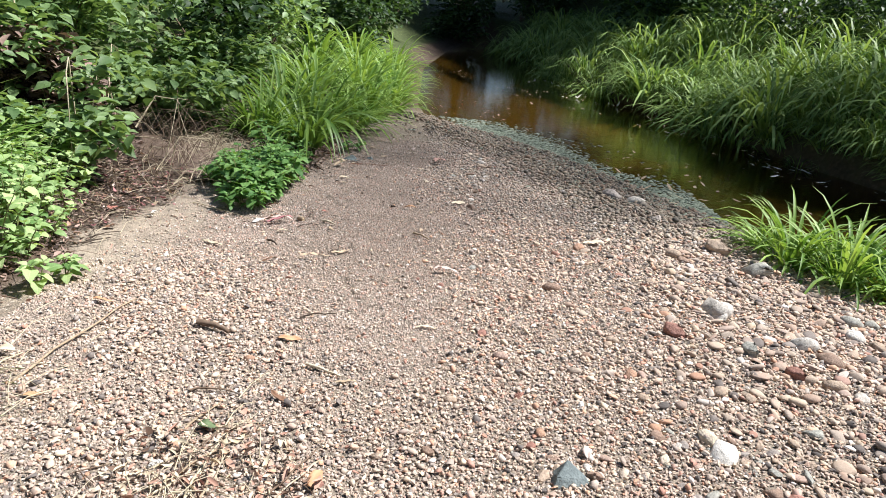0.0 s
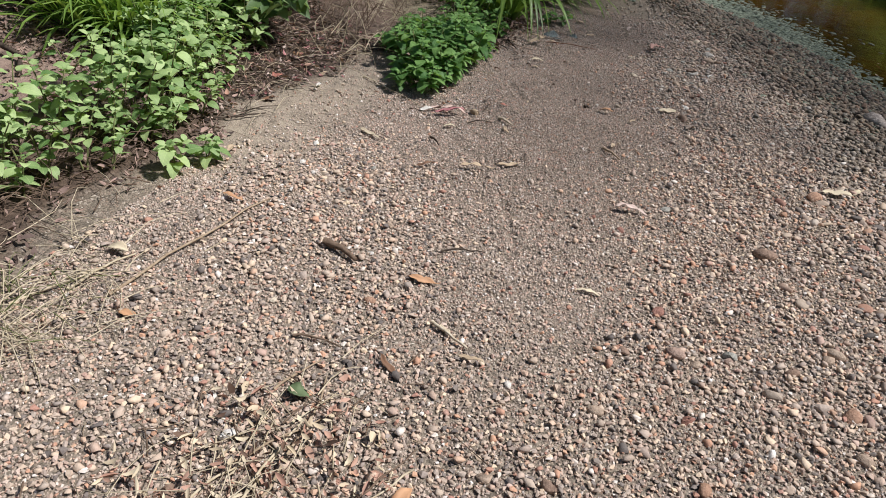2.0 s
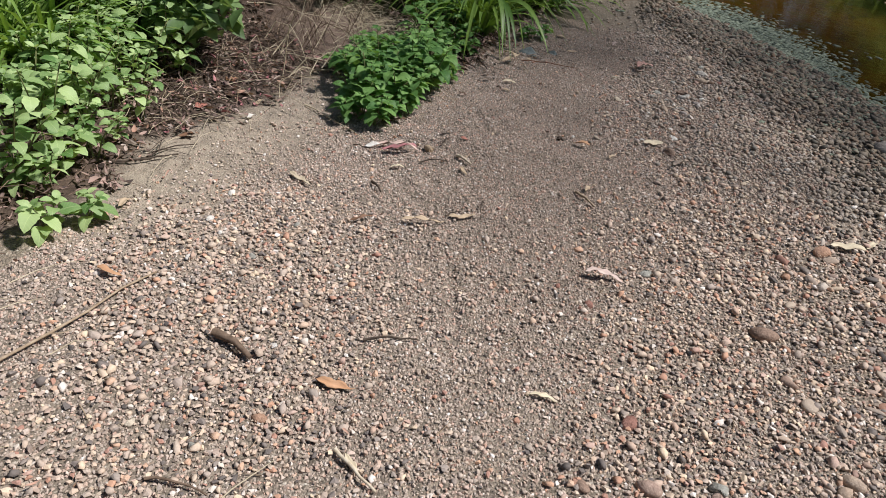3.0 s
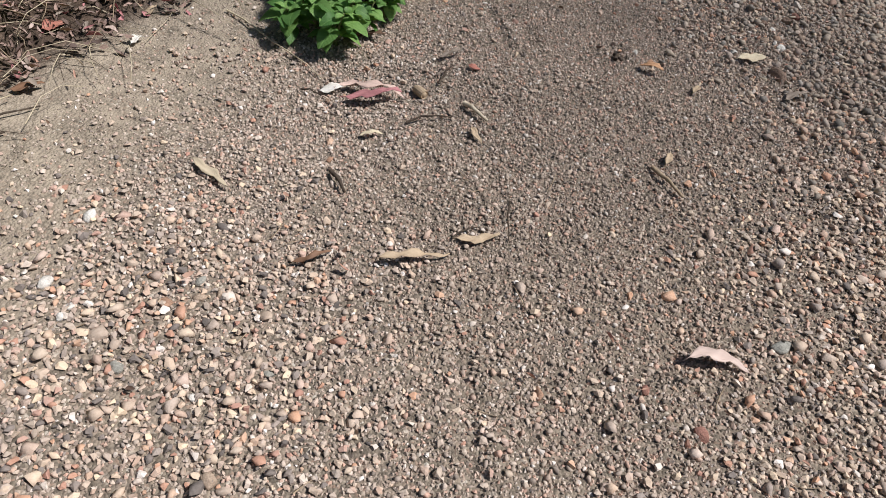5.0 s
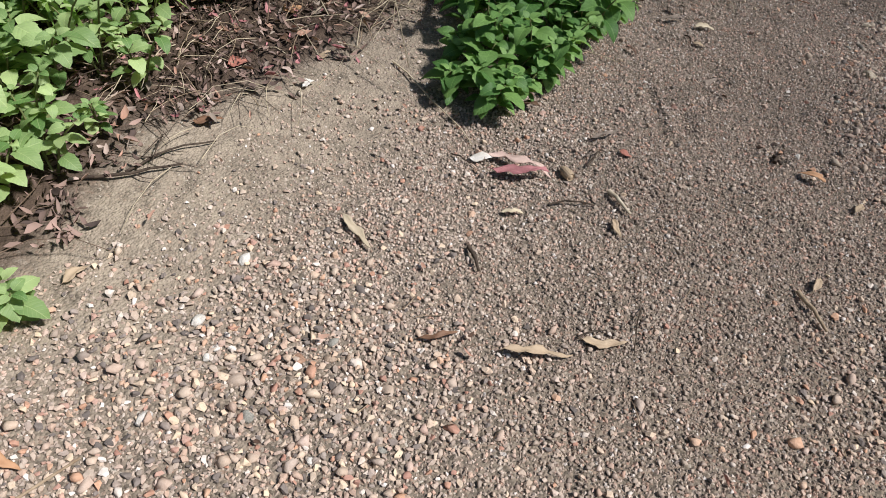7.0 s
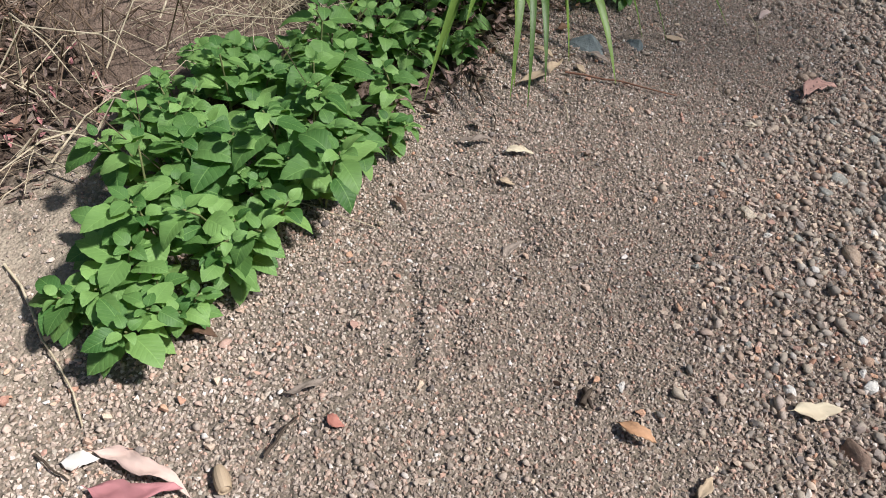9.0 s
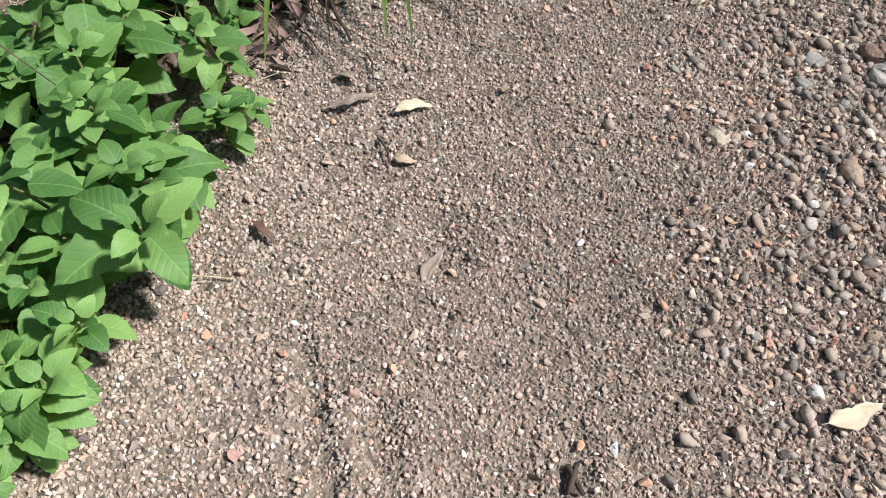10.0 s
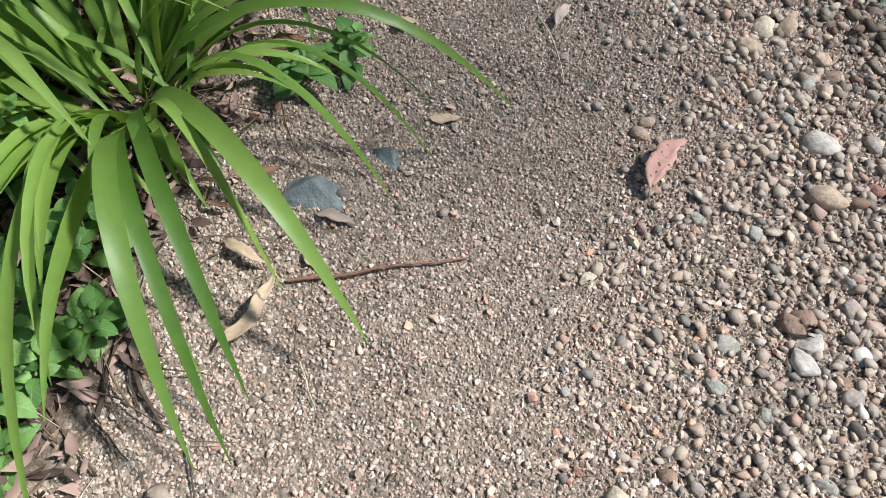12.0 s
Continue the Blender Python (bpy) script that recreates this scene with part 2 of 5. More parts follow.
DRY = {k: leaf_material("dead_leaf_" + k, a, b, False, 0.0, 0.7, True, k == "spotted") for k, a, b in (
    ("cream", (0.42, 0.33, 0.22), (0.62, 0.53, 0.38)), ("white", (0.6, 0.55, 0.46), (0.76, 0.7, 0.62)), ("tan", (0.28, 0.2, 0.13), (0.48, 0.37, 0.25)),
    ("pinkpale", (0.46, 0.31, 0.26), (0.62, 0.46, 0.39)), ("magenta", (0.28, 0.1, 0.11), (0.48, 0.22, 0.22)), ("brown", (0.1, 0.055, 0.035), (0.22, 0.12, 0.07)),
    ("pinkgrey", (0.36, 0.26, 0.22), (0.58, 0.46, 0.4)), ("orange", (0.33, 0.17, 0.09), (0.5, 0.29, 0.16)), ("greybrown", (0.15, 0.115, 0.09), (0.32, 0.26, 0.21)),
    ("red", (0.26, 0.08, 0.06), (0.42, 0.19, 0.14)), ("pink", (0.4, 0.22, 0.18), (0.54, 0.33, 0.27)), ("darkbrown", (0.06, 0.035, 0.025), (0.17, 0.1, 0.065)),
    ("pinkbrown", (0.33, 0.18, 0.13), (0.48, 0.3, 0.22)), ("spotted", (0.3, 0.16, 0.13), (0.44, 0.27, 0.22)), ("green", (0.06, 0.085, 0.04), (0.12, 0.16, 0.075)),
    ("bark", (0.28, 0.22, 0.15), (0.5, 0.42, 0.3)))}


# ---- the lie of the land ----
def smooth(v, a, b):
    t = np.clip((np.asarray(v, float) - a) / (b - a), 0, 1)
    return t * t * (3 - 2 * t)


def shore(y):
    """x of the near water's edge."""
    return np.interp(y, [-3, 0, 3.6, 5.1, 5.8, 6.5, 7.4, 8.2, 9.1, 10.2, 16, 22, 26], [4.4, 3.6, 2.63, 2.26, 1.92, 1.63, 1.2, 0.64, -0.15, -0.3, -0.35, 0.2, 1.3])


def far_edge(y):
    """x of the far bank's foot."""
    return np.interp(y, [-3, 3, 6.5, 7.2, 8.3, 9.5, 11.2, 12.8, 14.8, 19, 22, 24.5, 26], [6.2, 5.6, 5.0, 4.7, 4.35, 4.2, 4.1, 3.5, 2.9, 2.9, 2.6, 2.2, 1.6])


def green_edge(y):
    """x at which the bare gravel ends on the near bank."""
    return np.interp(y, [-3, 1.0, 1.8, 2.4, 3.1, 3.6, 4.0, 4.4, 4.8, 5.2, 5.45, 6.2, 7.6, 9.1, 10.2, 16, 22, 26], [-1.5, -1.35, -1.52, -1.78, -1.65, -1.8, -1.68, -1.62, -1.65, -1.12, -0.95, -0.89, -0.75, -0.35, -0.35, -0.4, 0.1, 1.2])


def wobble(x, y, s, seed):
    """Smooth uneven relief, about -1 to 1."""
    r = np.random.RandomState(seed)
    total = 0
    for i in range(7):
        a, k, p = r.uniform(0, 6.28), s * r.uniform(0.6, 1.7), r.uniform(0, 6.28)
        total = total + np.sin((x * math.cos(a) + y * math.sin(a)) * k + p)
    return total / 3.5


# furrows and prints in the sand: from, to, half-width, depth
FURROWS = ((-0.68, 4.80, -0.57, 4.60, 0.016, 0.022), (-0.66, 4.68, -0.63, 4.61, 0.014, 0.015), (-0.47, 3.95, -0.37, 3.75, 0.015, 0.014), (-0.37, 3.34, -0.26, 3.05, 0.016, 0.016),
           (-0.53, 4.72, -0.51, 4.67, 0.026, 0.024), (-0.52, 5.09, -0.50, 5.04, 0.036, 0.022), (-0.48, 5.68, -0.44, 5.66, 0.03, 0.016), (-0.21, 4.76, -0.20, 4.71, 0.02, 0.022), (-0.09, 5.18, -0.05, 5.16, 0.035, 0.012),
           (-0.67, 3.95, -0.62, 3.90, 0.025, 0.012), (-0.87, 3.61, -0.85, 3.59, 0.022, 0.012), (-1.43, 3.77, -1.41, 3.75, 0.03, 0.014), (-1.60, 3.53, -1.58, 3.46, 0.016, 0.014), (-0.64, 4.73, -0.60, 4.77, 0.024, 0.014),
           (-0.74, 5.44, -0.68, 5.28, 0.012, 0.008), (-0.68, 3.78, -0.64, 3.74, 0.02, 0.01), (-1.08, 3.43, -1.05, 3.41, 0.03, 0.01))


def tracks(x, y):
    """Depth of the furrows and prints, with the sand pushed up round them."""
    total = 0.0
    for x0, y0, x1, y1, w, deep in FURROWS:
        dx, dy = x1 - x0, y1 - y0
        t = np.clip(((x - x0) * dx + (y - y0) * dy) / (dx * dx + dy * dy), 0, 1)
        d = np.hypot(x - x0 - t * dx, y - y0 - t * dy) / (1.25 * w)
        total = total - 0.55 * deep * np.exp(-d * d) + 0.25 * deep * np.exp(-((d - 1.9) / 0.7) ** 2)
    return total


def height(x, y):
    x, y = np.asarray(x, float), np.asarray(y, float)
    wet, land, left = x - shore(y), x - far_edge(y), green_edge(y) - x
    h = 0.012 * wobble(x, y, 4, 1) + 0.006 * wobble(x, y, 15, 2) + tracks(x, y) + 0.03 * smooth(-x, 0.5, 1.3) * (1 - smooth(y, 3.2, 4.2))
    h = h * (1 - smooth(wet, -0.4, 0.1)) - 0.045 * smooth(wet, -0.55, 0.0) - 0.26 * smooth(wet, 0.0, 1.3)
    bank = 0.5 * smooth(land, -0.12, 0.25) + 0.42 * np.clip(land, 0, 0.8) + 0.26 * np.clip(land - 0.8, 0, 6) + 0.2 * wobble(x, y, 1.7, 3) * smooth(land, 0.2, 1)
    h = np.where(land > -0.12, np.maximum(h, -0.3) + bank, h)
    rise = 0.16 * np.clip(left, 0, 1.2) + 0.3 * np.clip(left - 1.2, 0, 5) + 0.03 * wobble(x, y, 3, 4) * smooth(left, 0.1, 0.6)
    h = h + np.where(left > 0, rise, 0)
    return h + 2.0 * smooth(y, 22, 34)


def raw_mesh(name, verts, faces):
    """A mesh of triangles from arrays."""
    me = bpy.data.meshes.new(name)
    me.vertices.add(len(verts))
    me.vertices.foreach_set("co", np.ascontiguousarray(verts, np.float32).ravel())
    me.loops.add(faces.size)
    me.loops.foreach_set("vertex_index", np.ascontiguousarray(faces, np.int32).ravel())
    me.polygons.add(len(faces))
    me.polygons.foreach_set("loop_start", np.arange(0, faces.size, faces.shape[1], dtype=np.int32))
    me.update(calc_edges=True)
    me.validate()
    return me


def grid_mesh(name, xs, ys, lift):
    gx, gy = np.meshgrid(xs, ys)
    v = np.stack([gx.ravel(), gy.ravel(), lift(gx, gy).ravel()], 1)
    i = np.arange(len(v)).reshape(gx.shape)
    f = np.stack([i[:-1, :-1].ravel(), i[:-1, 1:].ravel(), i[1:, 1:].ravel(), i[1:, :-1].ravel()], 1)
    return raw_mesh(name, v, f), v


def build_ground():
    xs = np.concatenate([np.linspace(-300, -9, 14)[:-1], np.arange(-9, -3, 0.15), np.arange(-3, -1.7, 0.05), np.arange(-1.7, 0.5, 0.02), np.arange(0.5, 3.2, 0.05), np.arange(3.2, 11, 0.13), np.linspace(11, 300, 14)])
    ys = np.concatenate([np.linspace(-300, -4, 14)[:-1], np.arange(-4, 0, 0.15), np.arange(0, 3, 0.05), np.arange(3, 5.9, 0.02), np.arange(5.9, 8, 0.05), np.arange(8, 27, 0.14), np.linspace(27, 300, 14)])
    me, v = grid_mesh("ground", xs, ys, height)
    x, y = v[:, 0], v[:, 1]
    wet, land, left = x - shore(y), x - far_edge(y), green_edge(y) - x
    yy = y + 0.25 * wobble(x, y, 2.5, 13)
    away = smooth(-x, 3.0, 4.5)
    masks = {
        "soil": np.maximum(smooth(left, -0.03, 0.1) * np.maximum(np.maximum(smooth(yy, 3.15, 3.5), 1 - smooth(left, 0.35, 0.6)), 0.8 * smooth(-yy, -2.0, -1.2)), np.maximum(smooth(land, -0.3, 0.1), smooth(y, 9.3, 10.0))),
        "bare": np.maximum(smooth(left, 0.3, 0.6) * (1 - smooth(yy, 3.1, 3.7)) * smooth(yy, 1.4, 2.2) * (1 - away), 0.9 * np.exp(-(((x + 1.75) / 0.4) ** 2 + ((y - 5.35) / 0.4) ** 2))),
        "turf": np.maximum(smooth(land, 0.05, 0.35), np.maximum(smooth(left, 0.3, 0.8) * smooth(yy, 5.4, 6.4), away)),
        "bed": smooth(wet, -0.05, 0.35) * (1 - smooth(land, -0.2, 0.2)),
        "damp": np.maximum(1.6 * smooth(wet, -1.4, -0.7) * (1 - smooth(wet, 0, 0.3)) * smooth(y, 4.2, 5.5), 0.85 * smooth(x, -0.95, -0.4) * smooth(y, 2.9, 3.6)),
        "silt": np.clip(smooth(-left, -0.05, 0.05) * (1 - smooth(-left, 0.25, 0.65)) * smooth(y, 2.5, 3.2) * (1 - smooth(y, 4.5, 5.0)), 0, 1),
    }
    for k, m in masks.items():
        me.attributes.new(k, "FLOAT", "POINT").data.foreach_set("value", m.astype(np.float32))
    me.materials.append(GROUND)
    return tagged(new("ground", me), "sandy gravel bar beside a creek with earth banks", "ground", kind="structure")


ground = build_ground()


def build_water():
    ys = np.concatenate([np.arange(-6, 0, 1.0), np.arange(0, 27, 0.25)])
    a, b = shore(ys) - 0.35, far_edge(ys) + 0.4
    u = np.linspace(0, 1, 8)
    x = a[:, None] * (1 - u) + b[:, None] * u
    v = np.stack([x.ravel(), np.repeat(ys, 8), np.full(x.size, -0.05)], 1)
    i = np.arange(x.size).reshape(x.shape)
    f = np.stack([i[:-1, :-1].ravel(), i[:-1, 1:].ravel(), i[1:, 1:].ravel(), i[1:, :-1].ravel()], 1)
    me = raw_mesh("water", v, f)
    me.materials.append(WATER)
    return tagged(new("water", me), "shallow clear brown creek water, nearly still", "water", kind="structure")


build_water()


# ---- builders ----
def part(name, data, material, parent, label=""):
    """Links a bmesh or a mesh as one mesh object under parent."""
    if isinstance(data, bmesh.types.BMesh):
        me = bpy.data.meshes.new(name)
        data.to_mesh(me)
        data.free()
    else:
        me = data
    if not me.materials:
        me.materials.append(material)
    ob = new(name, me)
    ob.parent = parent
    if label:
        tagged(ob, label)
    return ob


def base(name, x, y, label, category, group="", z=None):
    ob = new(name)
    ob.empty_display_size = 0.05
    ob.location = (x, y, float(height(x, y)) if z is None else z)
    return tagged(ob, label, category, group)


def ico(level):
    bm = bmesh.new()
    bmesh.ops.create_icosphere(bm, subdivisions=level, radius=0.5)
    v = np.array([p.co[:] for p in bm.verts])
    f = np.array([[q.index for q in t.verts] for t in bm.faces])
    bm.free()
    return v, f


def pebble_shape(level, seed, flat=0.6, sharp=0.0):
    """A worn stone one metre long: a ball pressed flat, with dents and, when sharp, planed faces."""
    r = np.random.RandomState(seed)
    v, f = ico(level)
    for _ in range(int(5 + 6 * sharp)):
        n = r.normal(size=3)
        n /= np.linalg.norm(n)
        cut = r.uniform(0.28, 0.42)
        d = v @ n - cut
        v = v - np.outer(np.clip(d, 0, None) * (0.6 + 0.4 * sharp), n)
    v = v * (1 + 0.06 * wobble(v[:, 0] + v[:, 2], v[:, 1] - v[:, 2], 6, seed))[:, None]
    v = v * np.array([1, r.uniform(0.62, 0.9), flat * r.uniform(0.75, 1.1)])
    return v, f


def scatter_mesh(name, shapes, pos, size, seed, tilt=0.25, sink=0.12):
    """Many stones in one mesh, from arrays of places and lengths."""
    r = np.random.RandomState(seed)
    allv, allf, off = [], [], 0
    which = r.randint(len(shapes), size=len(pos))
    for k, (sv, sf) in enumerate(shapes):
        p, s = pos[which == k], size[which == k]
        n = len(p)
        if not n:
            continue
        a, t1, t2 = r.uniform(0, 6.283, n), r.normal(0, tilt, n), r.normal(0, tilt, n)
        v = sv[None] * s[:, None, None] * np.stack([np.ones(n), r.uniform(0.75, 1.15, n), r.uniform(0.7, 1.25, n)], 1)[:, None, :]
        x, y, z = v[..., 0], v[..., 1], v[..., 2]
        y, z = y * np.cos(t1)[:, None] - z * np.sin(t1)[:, None], y * np.sin(t1)[:, None] + z * np.cos(t1)[:, None]
        x, z = x * np.cos(t2)[:, None] + z * np.sin(t2)[:, None], -x * np.sin(t2)[:, None] + z * np.cos(t2)[:, None]
        x, y = x * np.cos(a)[:, None] - y * np.sin(a)[:, None], x * np.sin(a)[:, None] + y * np.cos(a)[:, None]
        v = np.stack([x, y, z + s[:, None] * sink], -1) + p[:, None, :]
        allv.append(v.reshape(-1, 3))
        allf.append((sf[None] + (off + np.arange(n) * len(sv))[:, None, None]).reshape(-1, 3))
        off += n * len(sv)
    return raw_mesh(name, np.concatenate(allv), np.concatenate(allf))


def leaf_mesh(name, seed, width=0.62, fold=0.22, droop=0.3, teeth=0.04, steps=7, round_off=0.85, stalk=0.0):
    """A leaf one metre long along y, cupped along the midrib, with a toothed edge and a short stalk."""
    r = np.random.RandomState(seed)
    bm = bmesh.new()
    rows = []
    twist, wave = r.uniform(-0.25, 0.25), r.uniform(0, 6)
    for i in range(steps + 1):
        t = i / steps
        k = max(0.0, (t - stalk) / (1 - stalk))
        half = width * 0.5 * (math.sin(math.pi * k ** 0.68) ** round_off if 0 < k < 1 else 0.02)
        zz = 0.12 * math.sin(t * 2.2) - droop * t * t
        bend = twist * t * t * 0.4
        row = []
        for j in (-2, -1, 0, 1, 2):
            u = j / 2
            edge = 1 + teeth * (1 if i % 2 else -1) * (abs(j) == 2)
            lift = fold * half * (abs(u) - 0.35 * u * u) + 0.05 * half * math.sin(t * 9 + wave + u * 2) * abs(u) + r.uniform(-1, 1) * 0.008 * abs(u)
            row.append(bm.verts.new((bend + half * u * edge, t - 0.05 * abs(u) * width, zz + lift)))
        rows.append(row)
    for a, b in zip(rows, rows[1:]):
        for j in range(4):
            bm.faces.new((a[j], a[j + 1], b[j + 1], b[j]))
    for f in bm.faces:
        f.smooth = True
    me = bpy.data.meshes.new(name)
    bm.to_mesh(me)
    bm.free()
    return me


def tube(bm, points, r0, r1, sides=5):
    """A tapered round rod along points, added to bm."""
    rings = []
    for i, p in enumerate(points):
        a, b = points[max(i - 1, 0)], points[min(i + 1, len(points) - 1)]
        d = (b - a).normalized()
        u = d.cross(Vector((0, 0, 1)))
        u = u.normalized() if u.length > 1e-4 else Vector((1, 0, 0))
        w = d.cross(u)
        r = r0 + (r1 - r0) * i / (len(points) - 1)
        rings.append([bm.verts.new(p + (u * math.cos(k * 6.2832 / sides) + w * math.sin(k * 6.2832 / sides)) * r) for k in range(sides)])
    for a, b in zip(rings, rings[1:]):
        for k in range(sides):
            bm.faces.new((a[k], a[(k + 1) % sides], b[(k + 1) % sides], b[k])).smooth = True
    for ring in (rings[0], rings[-1]):
        bm.faces.new(ring)


def ribbon(root, azimuth, rise, length, width, droop, seed, steps=8, keel=True):
    """Vertices and faces of one grass blade: a keeled ribbon that arches over."""
    r = np.random.RandomState(seed)
    p, a, seg = np.array(root, float), rise, length / steps
    v, side = [], azimuth + math.pi / 2
    for i in range(steps + 1):
        t = i / steps
        w = width * 0.5 * min(1, 0.55 + 2.5 * t) * (1 - max(0, (t - 0.55) / 0.45) ** 1.6) + 0.0006
        s = np.array([math.cos(side), math.sin(side), 0]) * w
        up = np.array([-math.sin(a) * math.cos(azimuth), -math.sin(a) * math.sin(azimuth), math.cos(a)])
        v += [p - s + up * w * 0.35, p.copy(), p + s + up * w * 0.35] if keel else [p - s, p + s]
        p = p + seg * np.array([math.cos(a) * math.cos(azimuth), math.cos(a) * math.sin(azimuth), math.sin(a)])
        p[2] = max(p[2], root[2] - 0.75 if root[2] > 0.2 else 0.015)
        a -= droop / steps * (0.4 + 1.3 * t)
        azimuth += r.uniform(-0.05, 0.05)
    f = []
    for i in range(steps):
        if not keel:
            f += [(2 * i, 2 * i + 1, 2 * i + 3), (2 * i, 2 * i + 3, 2 * i + 2)]
            continue
        b = i * 3
        f += [(b, b + 1, b + 4), (b, b + 4, b + 3), (b + 1, b + 2, b + 5), (b + 1, b + 5, b + 4)]
    return np.array(v), np.array(f)


def join(pieces):
    v, f, off = [], [], 0
    for a, b in pieces:
        v.append(a)
        f.append(b + off)
        off += len(a)
    return np.concatenate(v), np.concatenate(f)


def tussock_mesh(name, seed, count, length, width, spread=0.12, low=0.5, droop=(1.2, 2.6), steps=6, lean=None, keel=True):
    r = np.random.RandomState(seed)
    out = []
    for i in range(count):
        az = r.uniform(0, 6.283) if lean is None else r.normal(lean, 0.9)
        rad = spread * math.sqrt(r.uniform())
        root = (rad * math.cos(az) + r.normal(0, 0.02), rad * math.sin(az) + r.normal(0, 0.02), 0.0)
        out.append(ribbon(root, az, r.uniform(low, 1.45), length * r.uniform(0.55, 1.15), width * r.uniform(0.7, 1.2), r.uniform(*droop), r.randint(1 << 30), steps, keel))
    return join(out) if name is None else raw_mesh(name, *join(out))


# ---- loose stones and litter on the gravel ----
def worn_stone(seed, flat=0.6):
    """A broken stone a metre long with worn edges."""
    r = np.random.RandomState(seed)
    p = r.normal(size=(15, 3))
    p /= np.linalg.norm(p, axis=1)[:, None]
    p *= np.array([0.5, 0.5 * r.uniform(0.65, 0.9), 0.5 * flat * r.uniform(0.8, 1.2)])
    bm = bmesh.new()
    for q in p:
        bm.verts.new(q)
    bmesh.ops.convex_hull(bm, input=bm.verts)
    bmesh.ops.bevel(bm, geom=bm.edges[:], offset=0.035, segments=1, affect="EDGES")
    bmesh.ops.triangulate(bm, faces=bm.faces[:])
    bm.verts.index_update()
    v = np.array([q.co[:] for q in bm.verts])
    f = np.array([[q.index for q in t.verts] for t in bm.faces])
    bm.free()
    return v, f


SHARED_STONES = [worn_stone(20 + i) if i % 3 else pebble_shape(2, 20 + i, 0.52, 0.7) for i in range(6)]
STONE_MESHES = {}
STONE_WORDS = {"slate": "blue-grey slate", "white": "white quartz", "cream": "cream-coloured", "yellow": "ochre yellow", "tan": "tan", "orange": "rusty orange", "red": "dark red", "brown": "brown",
               "mauve": "mauve-grey", "pink": "pinkish", "pale": "pale grey", "grey": "grey"}


def stone(x, y, size, tone, flat=1.0, turn=None, kind=None):
    k = random.randrange(6) if kind is None else kind
    if (k, tone) not in STONE_MESHES:
        me = raw_mesh("stone", *SHARED_STONES[k])
        me.materials.append(STONES[tone])
        STONE_MESHES[k, tone] = me
    ob = new("stone", STONE_MESHES[k, tone])
    size *= 0.92
    ob.location = (x, y, float(height(x, y)) + size * 0.09 * flat)
    ob.scale = (size, size, size * flat)
    ob.rotation_euler = (random.uniform(-0.2, 0.2), random.uniform(-0.2, 0.2), random.uniform(0, 6.28) if turn is None else turn)
    wide = "small" if size < 0.035 else "large" if size > 0.07 else "rounded"
    return tagged(ob, f"{wide} {STONE_WORDS[tone]} stone lying loose on the gravel", "stone", "loose stones on the gravel")


LEAF_WORDS = {"cream": "pale cream dry", "white": "bleached white dry", "tan": "tan dry curled", "pinkpale": "long pale pink curled dry", "magenta": "dark magenta-red dry", "brown": "brown dry curled",
              "pinkgrey": "pinkish grey dry", "orange": "orange-brown dry", "greybrown": "grey-brown withered", "red": "small red dry", "pink": "pink fallen dry", "darkbrown": "dark brown crumpled dry",
              "pinkbrown": "pinkish brown dry", "spotted": "red-brown dry black-spotted", "green": "dull green fallen", "bark": "pale tan ragged dry"}


def fallen_leaf(x0, y0, x1, y1, width, tone):
    length = math.hypot(x1 - x0, y1 - y0)
    me = leaf_mesh("fallen_leaf", random.randrange(9999), min(width / length, 0.7), random.uniform(0.2, 0.8), random.uniform(-0.05, 0.12), 0.07, 12, 0.8, 0.1)
    bow, wave = random.uniform(-0.13, 0.13), random.uniform(0, 6)
    for v in me.vertices:
        c = v.co
        c.z += 0.05 * math.sin(c.y * 5 + x0 * 9) + 0.025 * math.sin(c.x * 31 + c.y * 17) + 0.25 * c.x * math.sin(c.y * 3 + wave)
        c.x += bow * math.sin(c.y * 3.14) + 0.02 * math.sin(c.y * 13 + wave)
        v.co = c * length
    me.materials.append(DRY[tone])
    ob = new("fallen_leaf", me)
    low = min(v.co.z for v in me.vertices)
    ob.location = (x0, y0, float(height((x0 + x1) / 2, (y0 + y1) / 2)) + 0.004 + 0.25 * width - low)
    ob.rotation_euler = (0, random.uniform(-0.25, 0.25), math.atan2(y1 - y0, x1 - x0) - math.pi / 2)
    solid = ob.modifiers.new("thickness", "SOLIDIFY")
    solid.thickness = 0.0012
    return tagged(ob, LEAF_WORDS[tone] + " leaf lying on the gravel", "leaf", "fallen leaves on the gravel")


